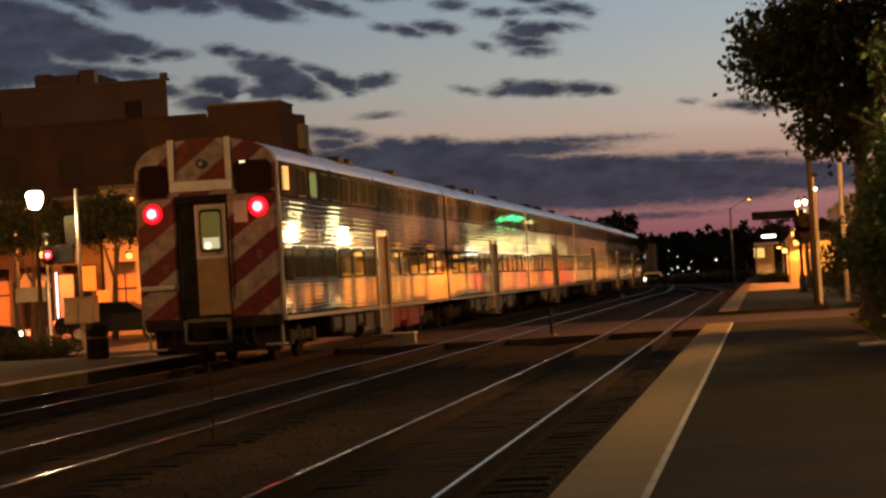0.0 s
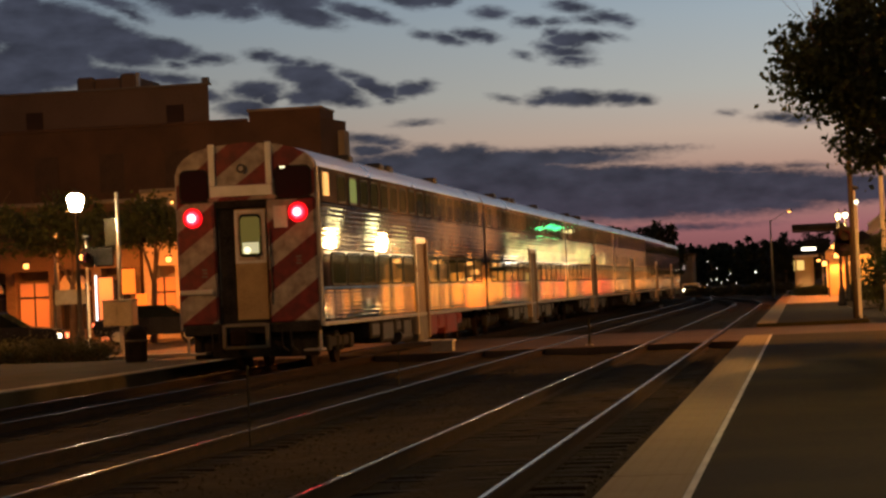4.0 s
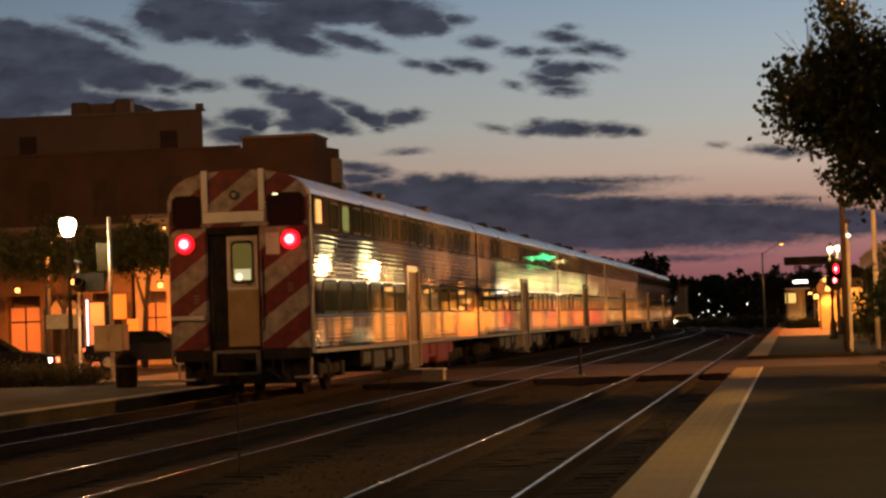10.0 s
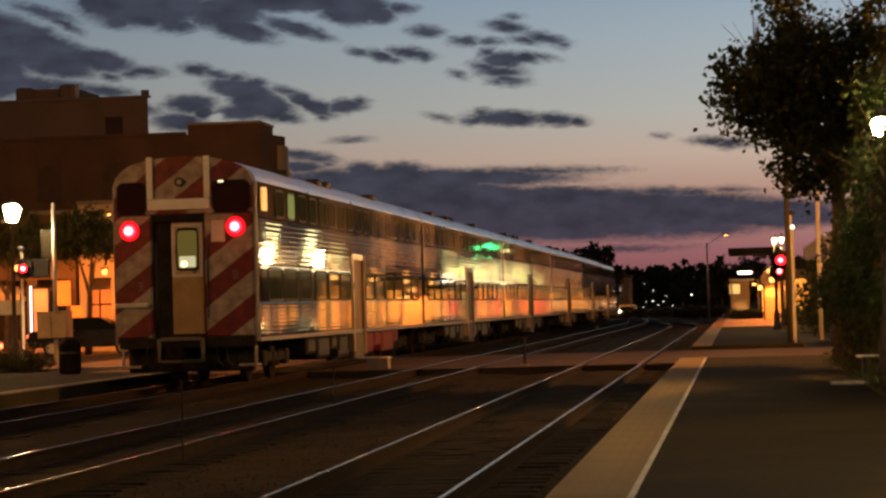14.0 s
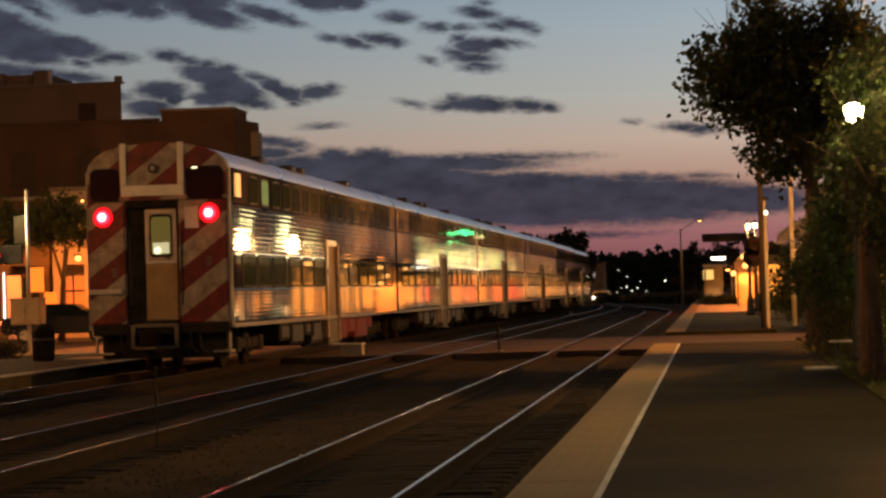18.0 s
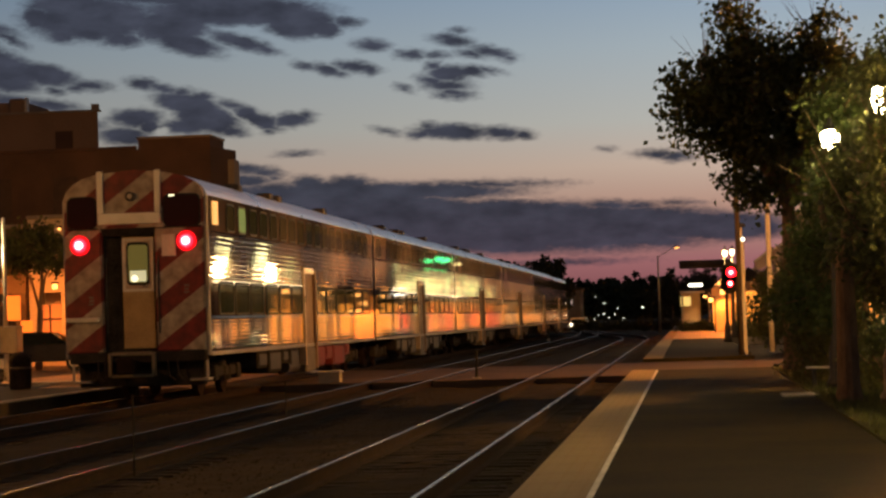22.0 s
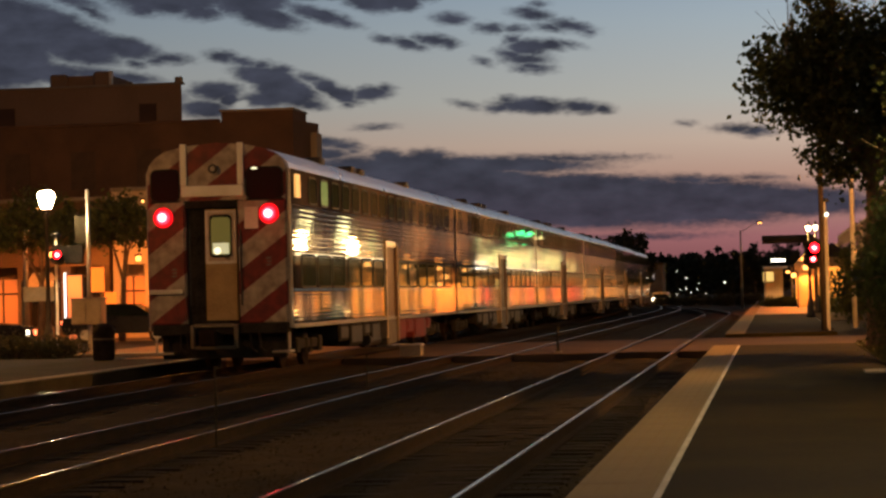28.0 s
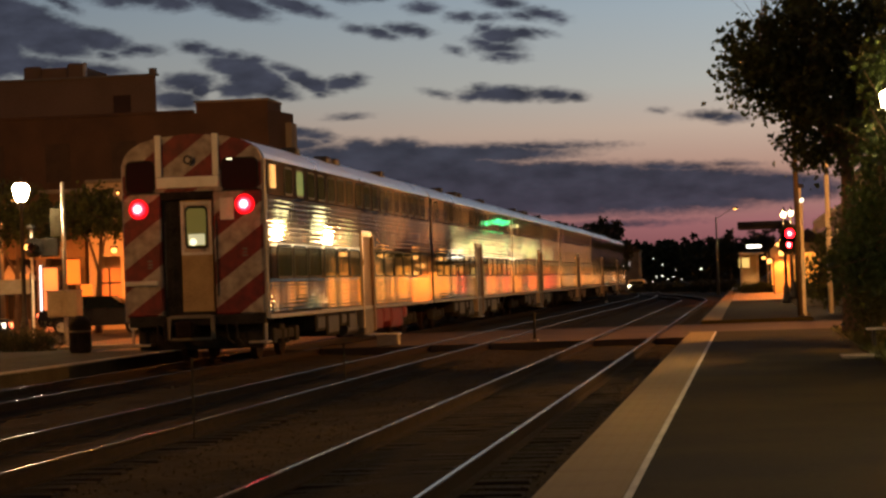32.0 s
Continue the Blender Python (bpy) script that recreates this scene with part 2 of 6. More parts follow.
M["train_glass"] = glass("train_window_glass", (0.022, 0.042, 0.02))
M["train_glass"].node_tree.nodes["Principled BSDF"].inputs["IOR"].default_value = 1.5
M["dark_glass"] = glass("dark_window_glass", (0.012, 0.016, 0.014))
M["dim_glass"] = glass("dim_window_glass", (0.02, 0.012, 0.008), 0.3)
M["dim_glass"].node_tree.nodes["Principled BSDF"].inputs["IOR"].default_value = 1.15
M["rubber"] = noisy("gasket_rubber", (0.03, 0.032, 0.022), (0.06, 0.06, 0.045), 3, 30, 0.6)
M["lit_green"] = glow("lit_gallery_window", (0.14, 0.42, 0.12), 0.14)
M["lawn"] = noisy("lawn_turf", (0.03, 0.036, 0.01), (0.09, 0.095, 0.028), 1.5, 30, 0.95, bump=0.8, dist=0.03, spec=0.08)
M["front_lit"] = glow("lit_front_pane", (1.0, 0.42, 0.13), 0.1)
M["cab_glass"] = glass("cab_window_glass", (0.03, 0.011, 0.008), 0.08)
M["cab_glass"].node_tree.nodes["Principled BSDF"].inputs["IOR"].default_value = 1.2
M["shop_glass"] = glass("shop_glass", (0.03, 0.025, 0.02))


def striped():
    """Red and white warning stripes that climb to the right, worn."""
    m, n, l, b = nodes_of("warning_stripes")
    tc = n.new("ShaderNodeTexCoord")
    sx = n.new("ShaderNodeSeparateXYZ")
    l.new(tc.outputs["Object"], sx.inputs[0])
    k = n.new("ShaderNodeMath")
    k.operation = "MULTIPLY_ADD"
    k.inputs[1].default_value = -0.74
    l.new(sx.outputs["X"], k.inputs[0])
    l.new(sx.outputs["Z"], k.inputs[2])
    o = n.new("ShaderNodeMath")
    o.operation = "MULTIPLY_ADD"
    o.inputs[1].default_value, o.inputs[2].default_value = 1 / 0.98, 20.28
    l.new(k.outputs[0], o.inputs[0])
    fr = n.new("ShaderNodeMath")
    fr.operation = "FRACT"
    l.new(o.outputs[0], fr.inputs[0])
    st = n.new("ShaderNodeMath")
    st.operation = "GREATER_THAN"
    st.inputs[1].default_value = 0.5
    l.new(fr.outputs[0], st.inputs[0])
    no = n.new("ShaderNodeTexNoise")
    no.inputs["Scale"].default_value, no.inputs["Detail"].default_value = 5, 8
    l.new(tc.outputs["Object"], no.inputs["Vector"])
    w = n.new("ShaderNodeValToRGB")
    w.color_ramp.elements[0].position, w.color_ramp.elements[0].color = 0.3, (0.19, 0.15, 0.12, 1)
    w.color_ramp.elements[1].position, w.color_ramp.elements[1].color = 0.7, (0.44, 0.37, 0.3, 1)
    r = n.new("ShaderNodeValToRGB")
    r.color_ramp.elements[0].position, r.color_ramp.elements[0].color = 0.3, (0.08, 0.008, 0.007, 1)
    r.color_ramp.elements[1].position, r.color_ramp.elements[1].color = 0.7, (0.2, 0.018, 0.014, 1)
    l.new(no.outputs[0], w.inputs[0])
    l.new(no.outputs[0], r.inputs[0])
    mx = n.new("ShaderNodeMix")
    mx.data_type = "RGBA"
    l.new(st.outputs[0], mx.inputs[0])
    l.new(r.outputs[0], mx.inputs[6])
    l.new(w.outputs[0], mx.inputs[7])
    l.new(mx.outputs[2], b.inputs["Base Color"])
    b.inputs["Roughness"].default_value = 0.38
    return m


M["stripes"] = striped()
M["tail_red"] = glow("tail_lamp_lens", (1.0, 0.004, 0.009), 14)
# two glowing rings that imitate the red halo round each tail lamp
M["tail_halo"] = glow("tail_lamp_halo", (1.0, 0.01, 0.02), 0.7)
M["tail_mid"] = glow("tail_lamp_inner_halo", (1.0, 0.1, 0.13), 7)
M["tail_core"] = glow("tail_lamp_core", (1.0, 0.4, 0.4), 8)
M["signal_red"] = glow("signal_red_lens", (1.0, 0.004, 0.009), 14)
M["signal_core"] = glow("signal_core_lens", (1.0, 0.55, 0.55), 6)
M["globe"] = glow("lamp_globe", (1.0, 0.76, 0.40), 200)
M["globe_white"] = glow("lamp_globe_white", (1.0, 0.74, 0.36), 75)
M["globe_street"] = glow("lamp_globe_street", (0.95, 1.0, 0.6), 1.1)
M["globe_near"] = glow("fill_globe_near", (1.0, 0.64, 0.26), 20)
M["globe_far"] = glow("lamp_globe_far", (1.0, 0.85, 0.5), 7)
M["door_tube"] = glow("doorway_tube", (0.75, 0.9, 1.0), 2.2)
M["tube"] = glow("fluorescent_tube", (1.0, 0.95, 0.75), 4)
M["sodium"] = glow("sodium_lens", (1.0, 0.42, 0.09), 4)
M["cab_window"] = glow("lit_cab_window", (1.0, 0.56, 0.16), 0.75)
M["door_glow"] = glow("lit_vestibule", (0.22, 0.205, 0.05), 0.26)
M["door_seat"] = glow("lit_vestibule_seat", (0.85, 0.85, 0.5), 0.5)
M["door_lamp"] = glow("vestibule_lamp", (1.0, 0.9, 0.55), 1.5)
M["panel_yellow"] = glow("lit_shelter_panel", (1.0, 0.7, 0.2), 0.8)
M["neon_green"] = glow("neon_green", (0.06, 1.0, 0.3), 10)
M["shop_white"] = glow("lit_shop_front", (0.97, 1.0, 0.5), 1.25)
M["office_white"] = glow("lit_office_window", (1.0, 0.97, 0.5), 4.2)
M["shop_cream"] = glow("cream_lit_upper_window", (1.0, 0.85, 0.4), 0.7)
M["head_lamp"] = glow("head_lamp", (1.0, 0.93, 0.7), 6)
M["car_tail"] = glow("car_tail_lens", (1.0, 0.16, 0.06), 5)
M["far_lamp"] = glow("far_lamp_lens", (0.95, 1.0, 0.75), 2.6)
M["house_window"] = glow("lit_house_window", (0.8, 0.85, 0.9), 0.2)
M["panel_orange"] = glow("lit_orange_panel", (1.0, 0.31, 0.04), 0.5)
M["door_pink"] = glow("lit_pink_doorway", (1.0, 0.45, 0.22), 0.22)
M["shop_pale"] = glow("pale_lit_shop_window", (1.0, 0.62, 0.27), 0.75)
M["shop_orange"] = glow("lit_shop_window", (1.0, 0.33, 0.03), 1.0)
M["shop_amber"] = glow("amber_lit_shop_window", (1.0, 0.42, 0.06), 1.0)
M["shop_faint"] = glow("faint_lit_shop_window", (1.0, 0.5, 0.18), 0.3)
M["shop_cool"] = glow("cool_lit_upper_window", (0.6, 1.0, 0.45), 0.9)
M["soffit"] = glow("lit_soffit_strip", (1.0, 0.95, 0.62), 1.8)
M["house_grey"] = noisy("house_grey_wall", (0.1, 0.1, 0.11), (0.16, 0.16, 0.17), 1, 10, 0.9)
M["door_tan"] = noisy("door_tan_metal", (0.42, 0.33, 0.22), (0.6, 0.48, 0.34), 3, 30, 0.3, 0.6, 0.1)
M["door_dark"] = noisy("door_dark_paint", (0.14, 0.09, 0.05), (0.24, 0.16, 0.09), 3, 30, 0.5)
M["hall_orange"] = glow("lit_hall_window", (1.0, 0.33, 0.04), 1.5)
M["shop_dim"] = glow("dim_lit_shop_window", (1.0, 0.38, 0.06), 0.75)
# extra-bright globes for the added lamp posts outside the view
M["globe_grove"] = glow("fill_globe_grove", (1.0, 0.72, 0.32), 165)
M["globe_lawn"] = glow("fill_globe_lawn", (1.0, 0.62, 0.24), 320)
M["shop_red"] = glow("red_lit_shop_window", (1.0, 0.13, 0.05), 1.1)


# ---- sky dome with its dusk gradient and drifting clouds ----
# each puff: azimuth, slope above the horizon, half widths, tilt
HIGH_LEFT = [
    (-0.2447, 0.1328, 0.0286, 0.0097, -0.01), (-0.2691, 0.134, 0.0053, 0.0048, -0.01), (-0.233, 0.1239, 0.0092, 0.0031, -0.02), (-0.2579, 0.1262, 0.0073, 0.0034, -0.01),
    (-0.2125, 0.1292, 0.017, 0.0073, -0.02), (-0.1859, 0.1352, 0.0412, 0.0063, -0.02), (-0.157, 0.1297, 0.0157, 0.0068, -0.02), (-0.1462, 0.1266, 0.0068, 0.0039, -0.03),
    (-0.2067, 0.1225, 0.016, 0.0041, -0.23), (-0.202, 0.1181, 0.0097, 0.0019, -0.16), (-0.2049, 0.1443, 0.0581, 0.0063, -0.02), (-0.1826, 0.122, 0.015, 0.0029, -0.3),
    (-0.1719, 0.1184, 0.0053, 0.0019, -0.2), (-0.2552, 0.1394, 0.017, 0.0048, -0.01), (-0.1376, 0.1293, 0.0058, 0.0022, -0.03), (-0.1328, 0.1296, 0.0024, 0.001, -0.03),
]
LEFT_BANK = [
    (-0.3263, 0.1286, 0.0102, 0.0053, -0.01), (-0.3041, 0.1207, 0.0267, 0.0082, -0.28), (-0.2876, 0.1121, 0.0218, 0.0087, -0.26), (-0.2662, 0.1093, 0.0145, 0.0044, -0.16),
    (-0.2471, 0.1046, 0.0082, 0.0022, -0.09), (-0.2525, 0.1035, 0.0044, 0.0017, -0.02), (-0.3211, 0.1029, 0.023, 0.0116, -0.01), (-0.333, 0.0947, 0.017, 0.0097, -0.01),
    (-0.2895, 0.1302, 0.0116, 0.0022, -0.26), (-0.2801, 0.1252, 0.0073, 0.0019, -0.46), (-0.2616, 0.1022, 0.0034, 0.0015, -0.2), (-0.2785, 0.0982, 0.0116, 0.0029, -0.19),
    (-0.3093, 0.1015, 0.0145, 0.0082, -0.01), (-0.3441, 0.1211, 0.0145, 0.0145, -0.01), (-0.2783, 0.1047, 0.0097, 0.0029, -0.02), (-0.3138, 0.1112, 0.0218, 0.0126, -0.01),
    (-0.33, 0.121, 0.0145, 0.0087, -0.01), (-0.2999, 0.099, 0.0194, 0.0044, -0.02), (-0.2642, 0.0964, 0.0121, 0.0022, -0.13), (-0.2547, 0.0897, 0.0145, 0.0029, -0.2),
]
MIDDLE_LEFT = [
    (-0.2247, 0.1047, 0.0063, 0.0024, -0.11), (-0.2157, 0.1023, 0.0073, 0.0019, -0.2), (-0.2085, 0.1007, 0.0048, 0.0019, -0.02), (-0.205, 0.0956, 0.015, 0.0048, -0.2),
    (-0.2009, 0.0986, 0.0053, 0.0024, -0.02), (-0.198, 0.0894, 0.0145, 0.0063, -0.27), (-0.1873, 0.0838, 0.0068, 0.0022, -0.16), (-0.2065, 0.0862, 0.0121, 0.0034, -0.02),
    (-0.2279, 0.0902, 0.0111, 0.0039, -0.02), (-0.2221, 0.0865, 0.0048, 0.0034, -0.02), (-0.2329, 0.0824, 0.0111, 0.0036, -0.02), (-0.187, 0.0949, 0.0063, 0.0015, -0.2),
    (-0.1799, 0.0909, 0.0073, 0.0031, -0.41), (-0.174, 0.0878, 0.0082, 0.0034, -0.34), (-0.1619, 0.0878, 0.0087, 0.0029, 0.04), (-0.1558, 0.0896, 0.0039, 0.0015, -0.03),
    (-0.1717, 0.0832, 0.0022, 0.0015, -0.03),
]
SMALL_PUFFS = [
    (-0.1551, 0.111, 0.0044, 0.0015, -0.27), (-0.146, 0.109, 0.0068, 0.0022, -0.27), (-0.1407, 0.1072, 0.0034, 0.0012, -0.11), (-0.1333, 0.1099, 0.0087, 0.0024, -0.13),
    (-0.1273, 0.1085, 0.0034, 0.0019, -0.03), (-0.1394, 0.1115, 0.0034, 0.0012, -0.03), (-0.1263, 0.119, 0.0073, 0.0024, -0.08), (-0.1094, 0.1146, 0.0063, 0.0022, -0.08),
    (-0.0987, 0.1142, 0.0044, 0.0012, -0.03), (-0.0917, 0.1201, 0.0082, 0.0022, -0.14), (-0.0941, 0.1217, 0.0044, 0.0017, -0.03), (-0.0887, 0.1244, 0.0029, 0.001, -0.03),
    (-0.0749, 0.1147, 0.0092, 0.0024, -0.21), (-0.0834, 0.1142, 0.0058, 0.0017, -0.14), (-0.0677, 0.112, 0.0029, 0.0015, -0.04),
]
CENTRE_PUFFS = [
    (-0.0998, 0.1096, 0.0034, 0.0019, -0.03), (-0.0934, 0.106, 0.0097, 0.0039, -0.03), (-0.0849, 0.1065, 0.0078, 0.0024, -0.03), (-0.1008, 0.1029, 0.0063, 0.0022, -0.21),
    (-0.0948, 0.1007, 0.0097, 0.0022, -0.03), (-0.0912, 0.0972, 0.0073, 0.0019, -0.1), (-0.0961, 0.0964, 0.0034, 0.0012, -0.03), (-0.0775, 0.107, 0.0053, 0.001, -0.21),
    (-0.113, 0.1001, 0.0029, 0.0012, -0.35), (-0.0929, 0.0809, 0.0165, 0.0034, -0.03), (-0.1063, 0.0804, 0.0053, 0.0019, 0.11), (-0.1026, 0.0837, 0.0034, 0.0015, -0.03),
    (-0.0723, 0.0798, 0.0097, 0.0027, -0.09), (-0.0627, 0.0787, 0.0048, 0.0019, -0.12), (-0.1208, 0.0818, 0.0044, 0.001, -0.24),
]
LOW_PUFFS = [
    (-0.1599, 0.0734, 0.0053, 0.001, 0.03), (-0.1818, 0.0672, 0.0111, 0.0019, -0.1), (-0.1734, 0.0657, 0.0073, 0.0017, -0.13), (-0.1693, 0.0635, 0.0024, 0.0012, -0.03),
    (-0.1807, 0.0623, 0.0097, 0.0029, -0.03), (-0.005, 0.0682, 0.0082, 0.0017, -0.04), (0.0022, 0.0669, 0.0073, 0.0019, -0.04), (-0.0273, 0.0712, 0.0017, 0.0005, -0.04),
    (-0.0439, 0.0233, 0.0174, 0.001, 0.0), (0.0027, 0.0471, 0.0082, 0.001, -0.04),
]
LOW_BANK = [
    (-0.1666, 0.0488, 0.0412, 0.0126, -0.03), (-0.1554, 0.0604, 0.0078, 0.0031, -0.03), (-0.1373, 0.0601, 0.0102, 0.0031, -0.03), (-0.1422, 0.0564, 0.0267, 0.0048, -0.03),
    (-0.1034, 0.0557, 0.0388, 0.0036, -0.03), (-0.0791, 0.0579, 0.0218, 0.0015, -0.03), (-0.0597, 0.0577, 0.0092, 0.0007, -0.03), (-0.0894, 0.0397, 0.0872, 0.0116, -0.03),
    (-0.1182, 0.0479, 0.0412, 0.0073, -0.03), (-0.0265, 0.0387, 0.0606, 0.0087, -0.03), (-0.0262, 0.0471, 0.0107, 0.0022, -0.03), (-0.0141, 0.0465, 0.0097, 0.0017, -0.04),
    (-0.0431, 0.0465, 0.0121, 0.0022, -0.03), (0.0191, 0.0366, 0.0315, 0.0063, -0.04), (-0.0703, 0.0304, 0.0291, 0.0029, -0.03), (-0.0098, 0.0313, 0.0218, 0.0029, -0.03),
    (-0.1326, 0.0544, 0.0339, 0.0063, -0.03), (-0.0458, 0.0383, 0.0727, 0.0107, -0.03), (-0.0795, 0.0467, 0.063, 0.0044, -0.03),
]
GAPS = [
    (-0.0623, 0.0513, 0.0082, 0.0004, -0.07), (-0.2174, 0.084, 0.0039, 0.0019, 0.33),
]


def sky_material(puffs):
    """The dusk gradient with the clouds that stand in one sector of the sky."""
    m = bpy.data.materials.new("dusk_sky")
    m.use_nodes = True
    n, l = m.node_tree.nodes, m.node_tree.links
    n.clear()
    out, em = n.new("ShaderNodeOutputMaterial"), n.new("ShaderNodeEmission")
    l.new(em.outputs[0], out.inputs[0])

    def math_node(op, a, b=None):
        k = n.new("ShaderNodeMath")
        k.operation = op
        for i, s in enumerate((a, b)):
            if s is None:
                continue
            if isinstance(s, (int, float)):
                k.inputs[i].default_value = s
            else:
                l.new(s, k.inputs[i])
        return k.outputs[0]

    tc, sep = n.new("ShaderNodeTexCoord"), n.new("ShaderNodeSeparateXYZ")
    l.new(tc.outputs["Object"], sep.inputs[0])
    x, y, z = sep.outputs
    u = math_node("ARCTAN2", x, y)
    flat = math_node("SQRT", math_node("ADD", math_node("MULTIPLY", x, x), math_node("MULTIPLY", y, y)))
    v = math_node("DIVIDE", z, flat)
    uv = n.new("ShaderNodeCombineXYZ")
    l.new(u, uv.inputs[0])
    l.new(v, uv.inputs[1])
    # ragged edges: the place is shifted by noise before it is compared with each cloud
    stretch = n.new("ShaderNodeVectorMath")
    stretch.operation = "MULTIPLY"
    stretch.inputs[1].default_value = (1.0, 2.2, 1.0)
    l.new(uv.outputs[0], stretch.inputs[0])
    big, fine = n.new("ShaderNodeTexNoise"), n.new("ShaderNodeTexNoise")
    big.inputs["Scale"].default_value, big.inputs["Detail"].default_value = 150, 3.5
    fine.inputs["Scale"].default_value, fine.inputs["Detail"].default_value, fine.inputs["Roughness"].default_value = 330, 5, 0.65
    l.new(stretch.outputs[0], big.inputs["Vector"])
    l.new(stretch.outputs[0], fine.inputs["Vector"])
    off = n.new("ShaderNodeVectorMath")
    off.operation = "SUBTRACT"
    off.inputs[1].default_value = (0.5, 0.5, 0.5)
    l.new(big.outputs["Color"], off.inputs[0])
    amp = n.new("ShaderNodeVectorMath")
    amp.operation = "MULTIPLY"
    amp.inputs[1].default_value = (0.0062, 0.0032, 0)
    l.new(off.outputs[0], amp.inputs[0])
    warped = n.new("ShaderNodeVectorMath")
    warped.operation = "ADD"
    l.new(uv.outputs[0], warped.inputs[0])
    l.new(amp.outputs[0], warped.inputs[1])
    def inside(cu, cv, ru, rv, tilt, steep=0.0):
        """Depth inside a puff's rim, in slope units."""
        mp = n.new("ShaderNodeMapping")
        mp.vector_type = "TEXTURE"
        mp.inputs["Location"].default_value = (cu, cv, 0)
        mp.inputs["Scale"].default_value = (ru, rv, 1)
        mp.inputs["Rotation"].default_value = (0, 0, tilt)
        l.new(warped.outputs[0], mp.inputs[0])
        ln = n.new("ShaderNodeVectorMath")
        ln.operation = "LENGTH"
        l.new(mp.outputs[0], ln.inputs[0])
        return math_node("MULTIPLY", math_node("SUBTRACT", 1.0, ln.outputs["Value"]), steep or min(rv, 0.006))

    best = None
    for puff in puffs[0]:
        d = inside(*puff)
        best = d if best is None else math_node("MAXIMUM", best, d)
    for puff in puffs[1]:
        best = math_node("MINIMUM", best, math_node("MULTIPLY", inside(*puff, steep=0.003), -1.0))
    shaped = math_node("ADD", math_node("ADD", best, 0.0008), math_node("MULTIPLY", math_node("SUBTRACT", fine.outputs[0], 0.5), 0.0022))
    mask = n.new("ShaderNodeMapRange")
    mask.interpolation_type = "SMOOTHSTEP"
    mask.inputs["From Min"].default_value, mask.inputs["From Max"].default_value = -0.0011, 0.0024
    l.new(shaped, mask.inputs[0])
    # the clear sky, from the horizon up
    ramp = n.new("ShaderNodeValToRGB")
    e = ramp.color_ramp.elements
    stops = [(0.0, (72, 46, 52)), (0.03, (118, 72, 76)), (0.07, (142, 92, 94)), (0.14, (163, 127, 112)), (0.20, (177, 156, 141)),
             (0.26, (164, 163, 157)), (0.36, (147, 158, 165)), (0.44, (129, 147, 165)), (0.6, (92, 105, 126)), (1.0, (80, 83, 92))]
    for i, (p, c) in enumerate(stops):
        k = e[i] if i < 2 else e.new(p)
        k.position, k.color = p, (*lin(*c), 1)
    l.new(math_node("MULTIPLY", v, 1 / 0.32), ramp.inputs[0])
    # the glow fades away from the sunset's side
    away = n.new("ShaderNodeMapRange")
    away.inputs["From Min"].default_value, away.inputs["From Max"].default_value = 0.0, 0.66
    away.inputs["To Min"].default_value, away.inputs["To Max"].default_value = 1.2, 0.28
    l.new(math_node("ABSOLUTE", math_node("SUBTRACT", u, 0.06)), away.inputs[0])
    clear = n.new("ShaderNodeMix")
    clear.data_type, clear.blend_type = "RGBA", "MULTIPLY"
    clear.inputs[0].default_value = 1.0
    l.new(ramp.outputs[0], clear.inputs[6])
    grey = n.new("ShaderNodeCombineColor")
    for i in range(3):
        l.new(away.outputs[0], grey.inputs[i])
    l.new(grey.outputs[0], clear.inputs[7])
    cloud = n.new("ShaderNodeValToRGB")
    ce = cloud.color_ramp.elements
    for i, (p, c) in enumerate([(0.0, (88, 62, 70)), (0.07, (63, 57, 69)), (0.18, (56, 57, 67)), (0.5, (60, 64, 77))]):
        k = ce[i] if i < 2 else ce.new(p)
        k.position, k.color = p, (*lin(*c), 1)
    l.new(math_node("ADD", math_node("MULTIPLY", v, 1 / 0.32), math_node("MULTIPLY", math_node("SUBTRACT", fine.outputs[0], 0.5), 0.16)), cloud.inputs[0])
    # folds inside the clouds
    fold = n.new("ShaderNodeTexNoise")
    fold.inputs["Scale"].default_value, fold.inputs["Detail"].default_value = 55, 4
    l.new(stretch.outputs[0], fold.inputs["Vector"])
    lift = n.new("ShaderNodeMapRange")
    lift.inputs["From Min"].default_value, lift.inputs["From Max"].default_value = 0.32, 0.68
    lift.inputs["To Min"].default_value, lift.inputs["To Max"].default_value = 0.76, 1.3
    l.new(fold.outputs[0], lift.inputs[0])
    shade = n.new("ShaderNodeCombineColor")
    for i in range(3):
        l.new(lift.outputs[0], shade.inputs[i])
    folded = n.new("ShaderNodeMix")
    folded.data_type, folded.blend_type = "RGBA", "MULTIPLY"
    folded.inputs[0].default_value = 1.0
    l.new(cloud.outputs[0], folded.inputs[6])
    l.new(shade.outputs[0], folded.inputs[7])
    mix = n.new("ShaderNodeMix")
    mix.data_type = "RGBA"
    l.new(mask.outputs[0], mix.inputs[0])
    l.new(clear.outputs[2], mix.inputs[6])
    l.new(folded.outputs[2], mix.inputs[7])
    l.new(mix.outputs[2], em.inputs[0])
    m.cycles.emission_sampling = "NONE"
    return m


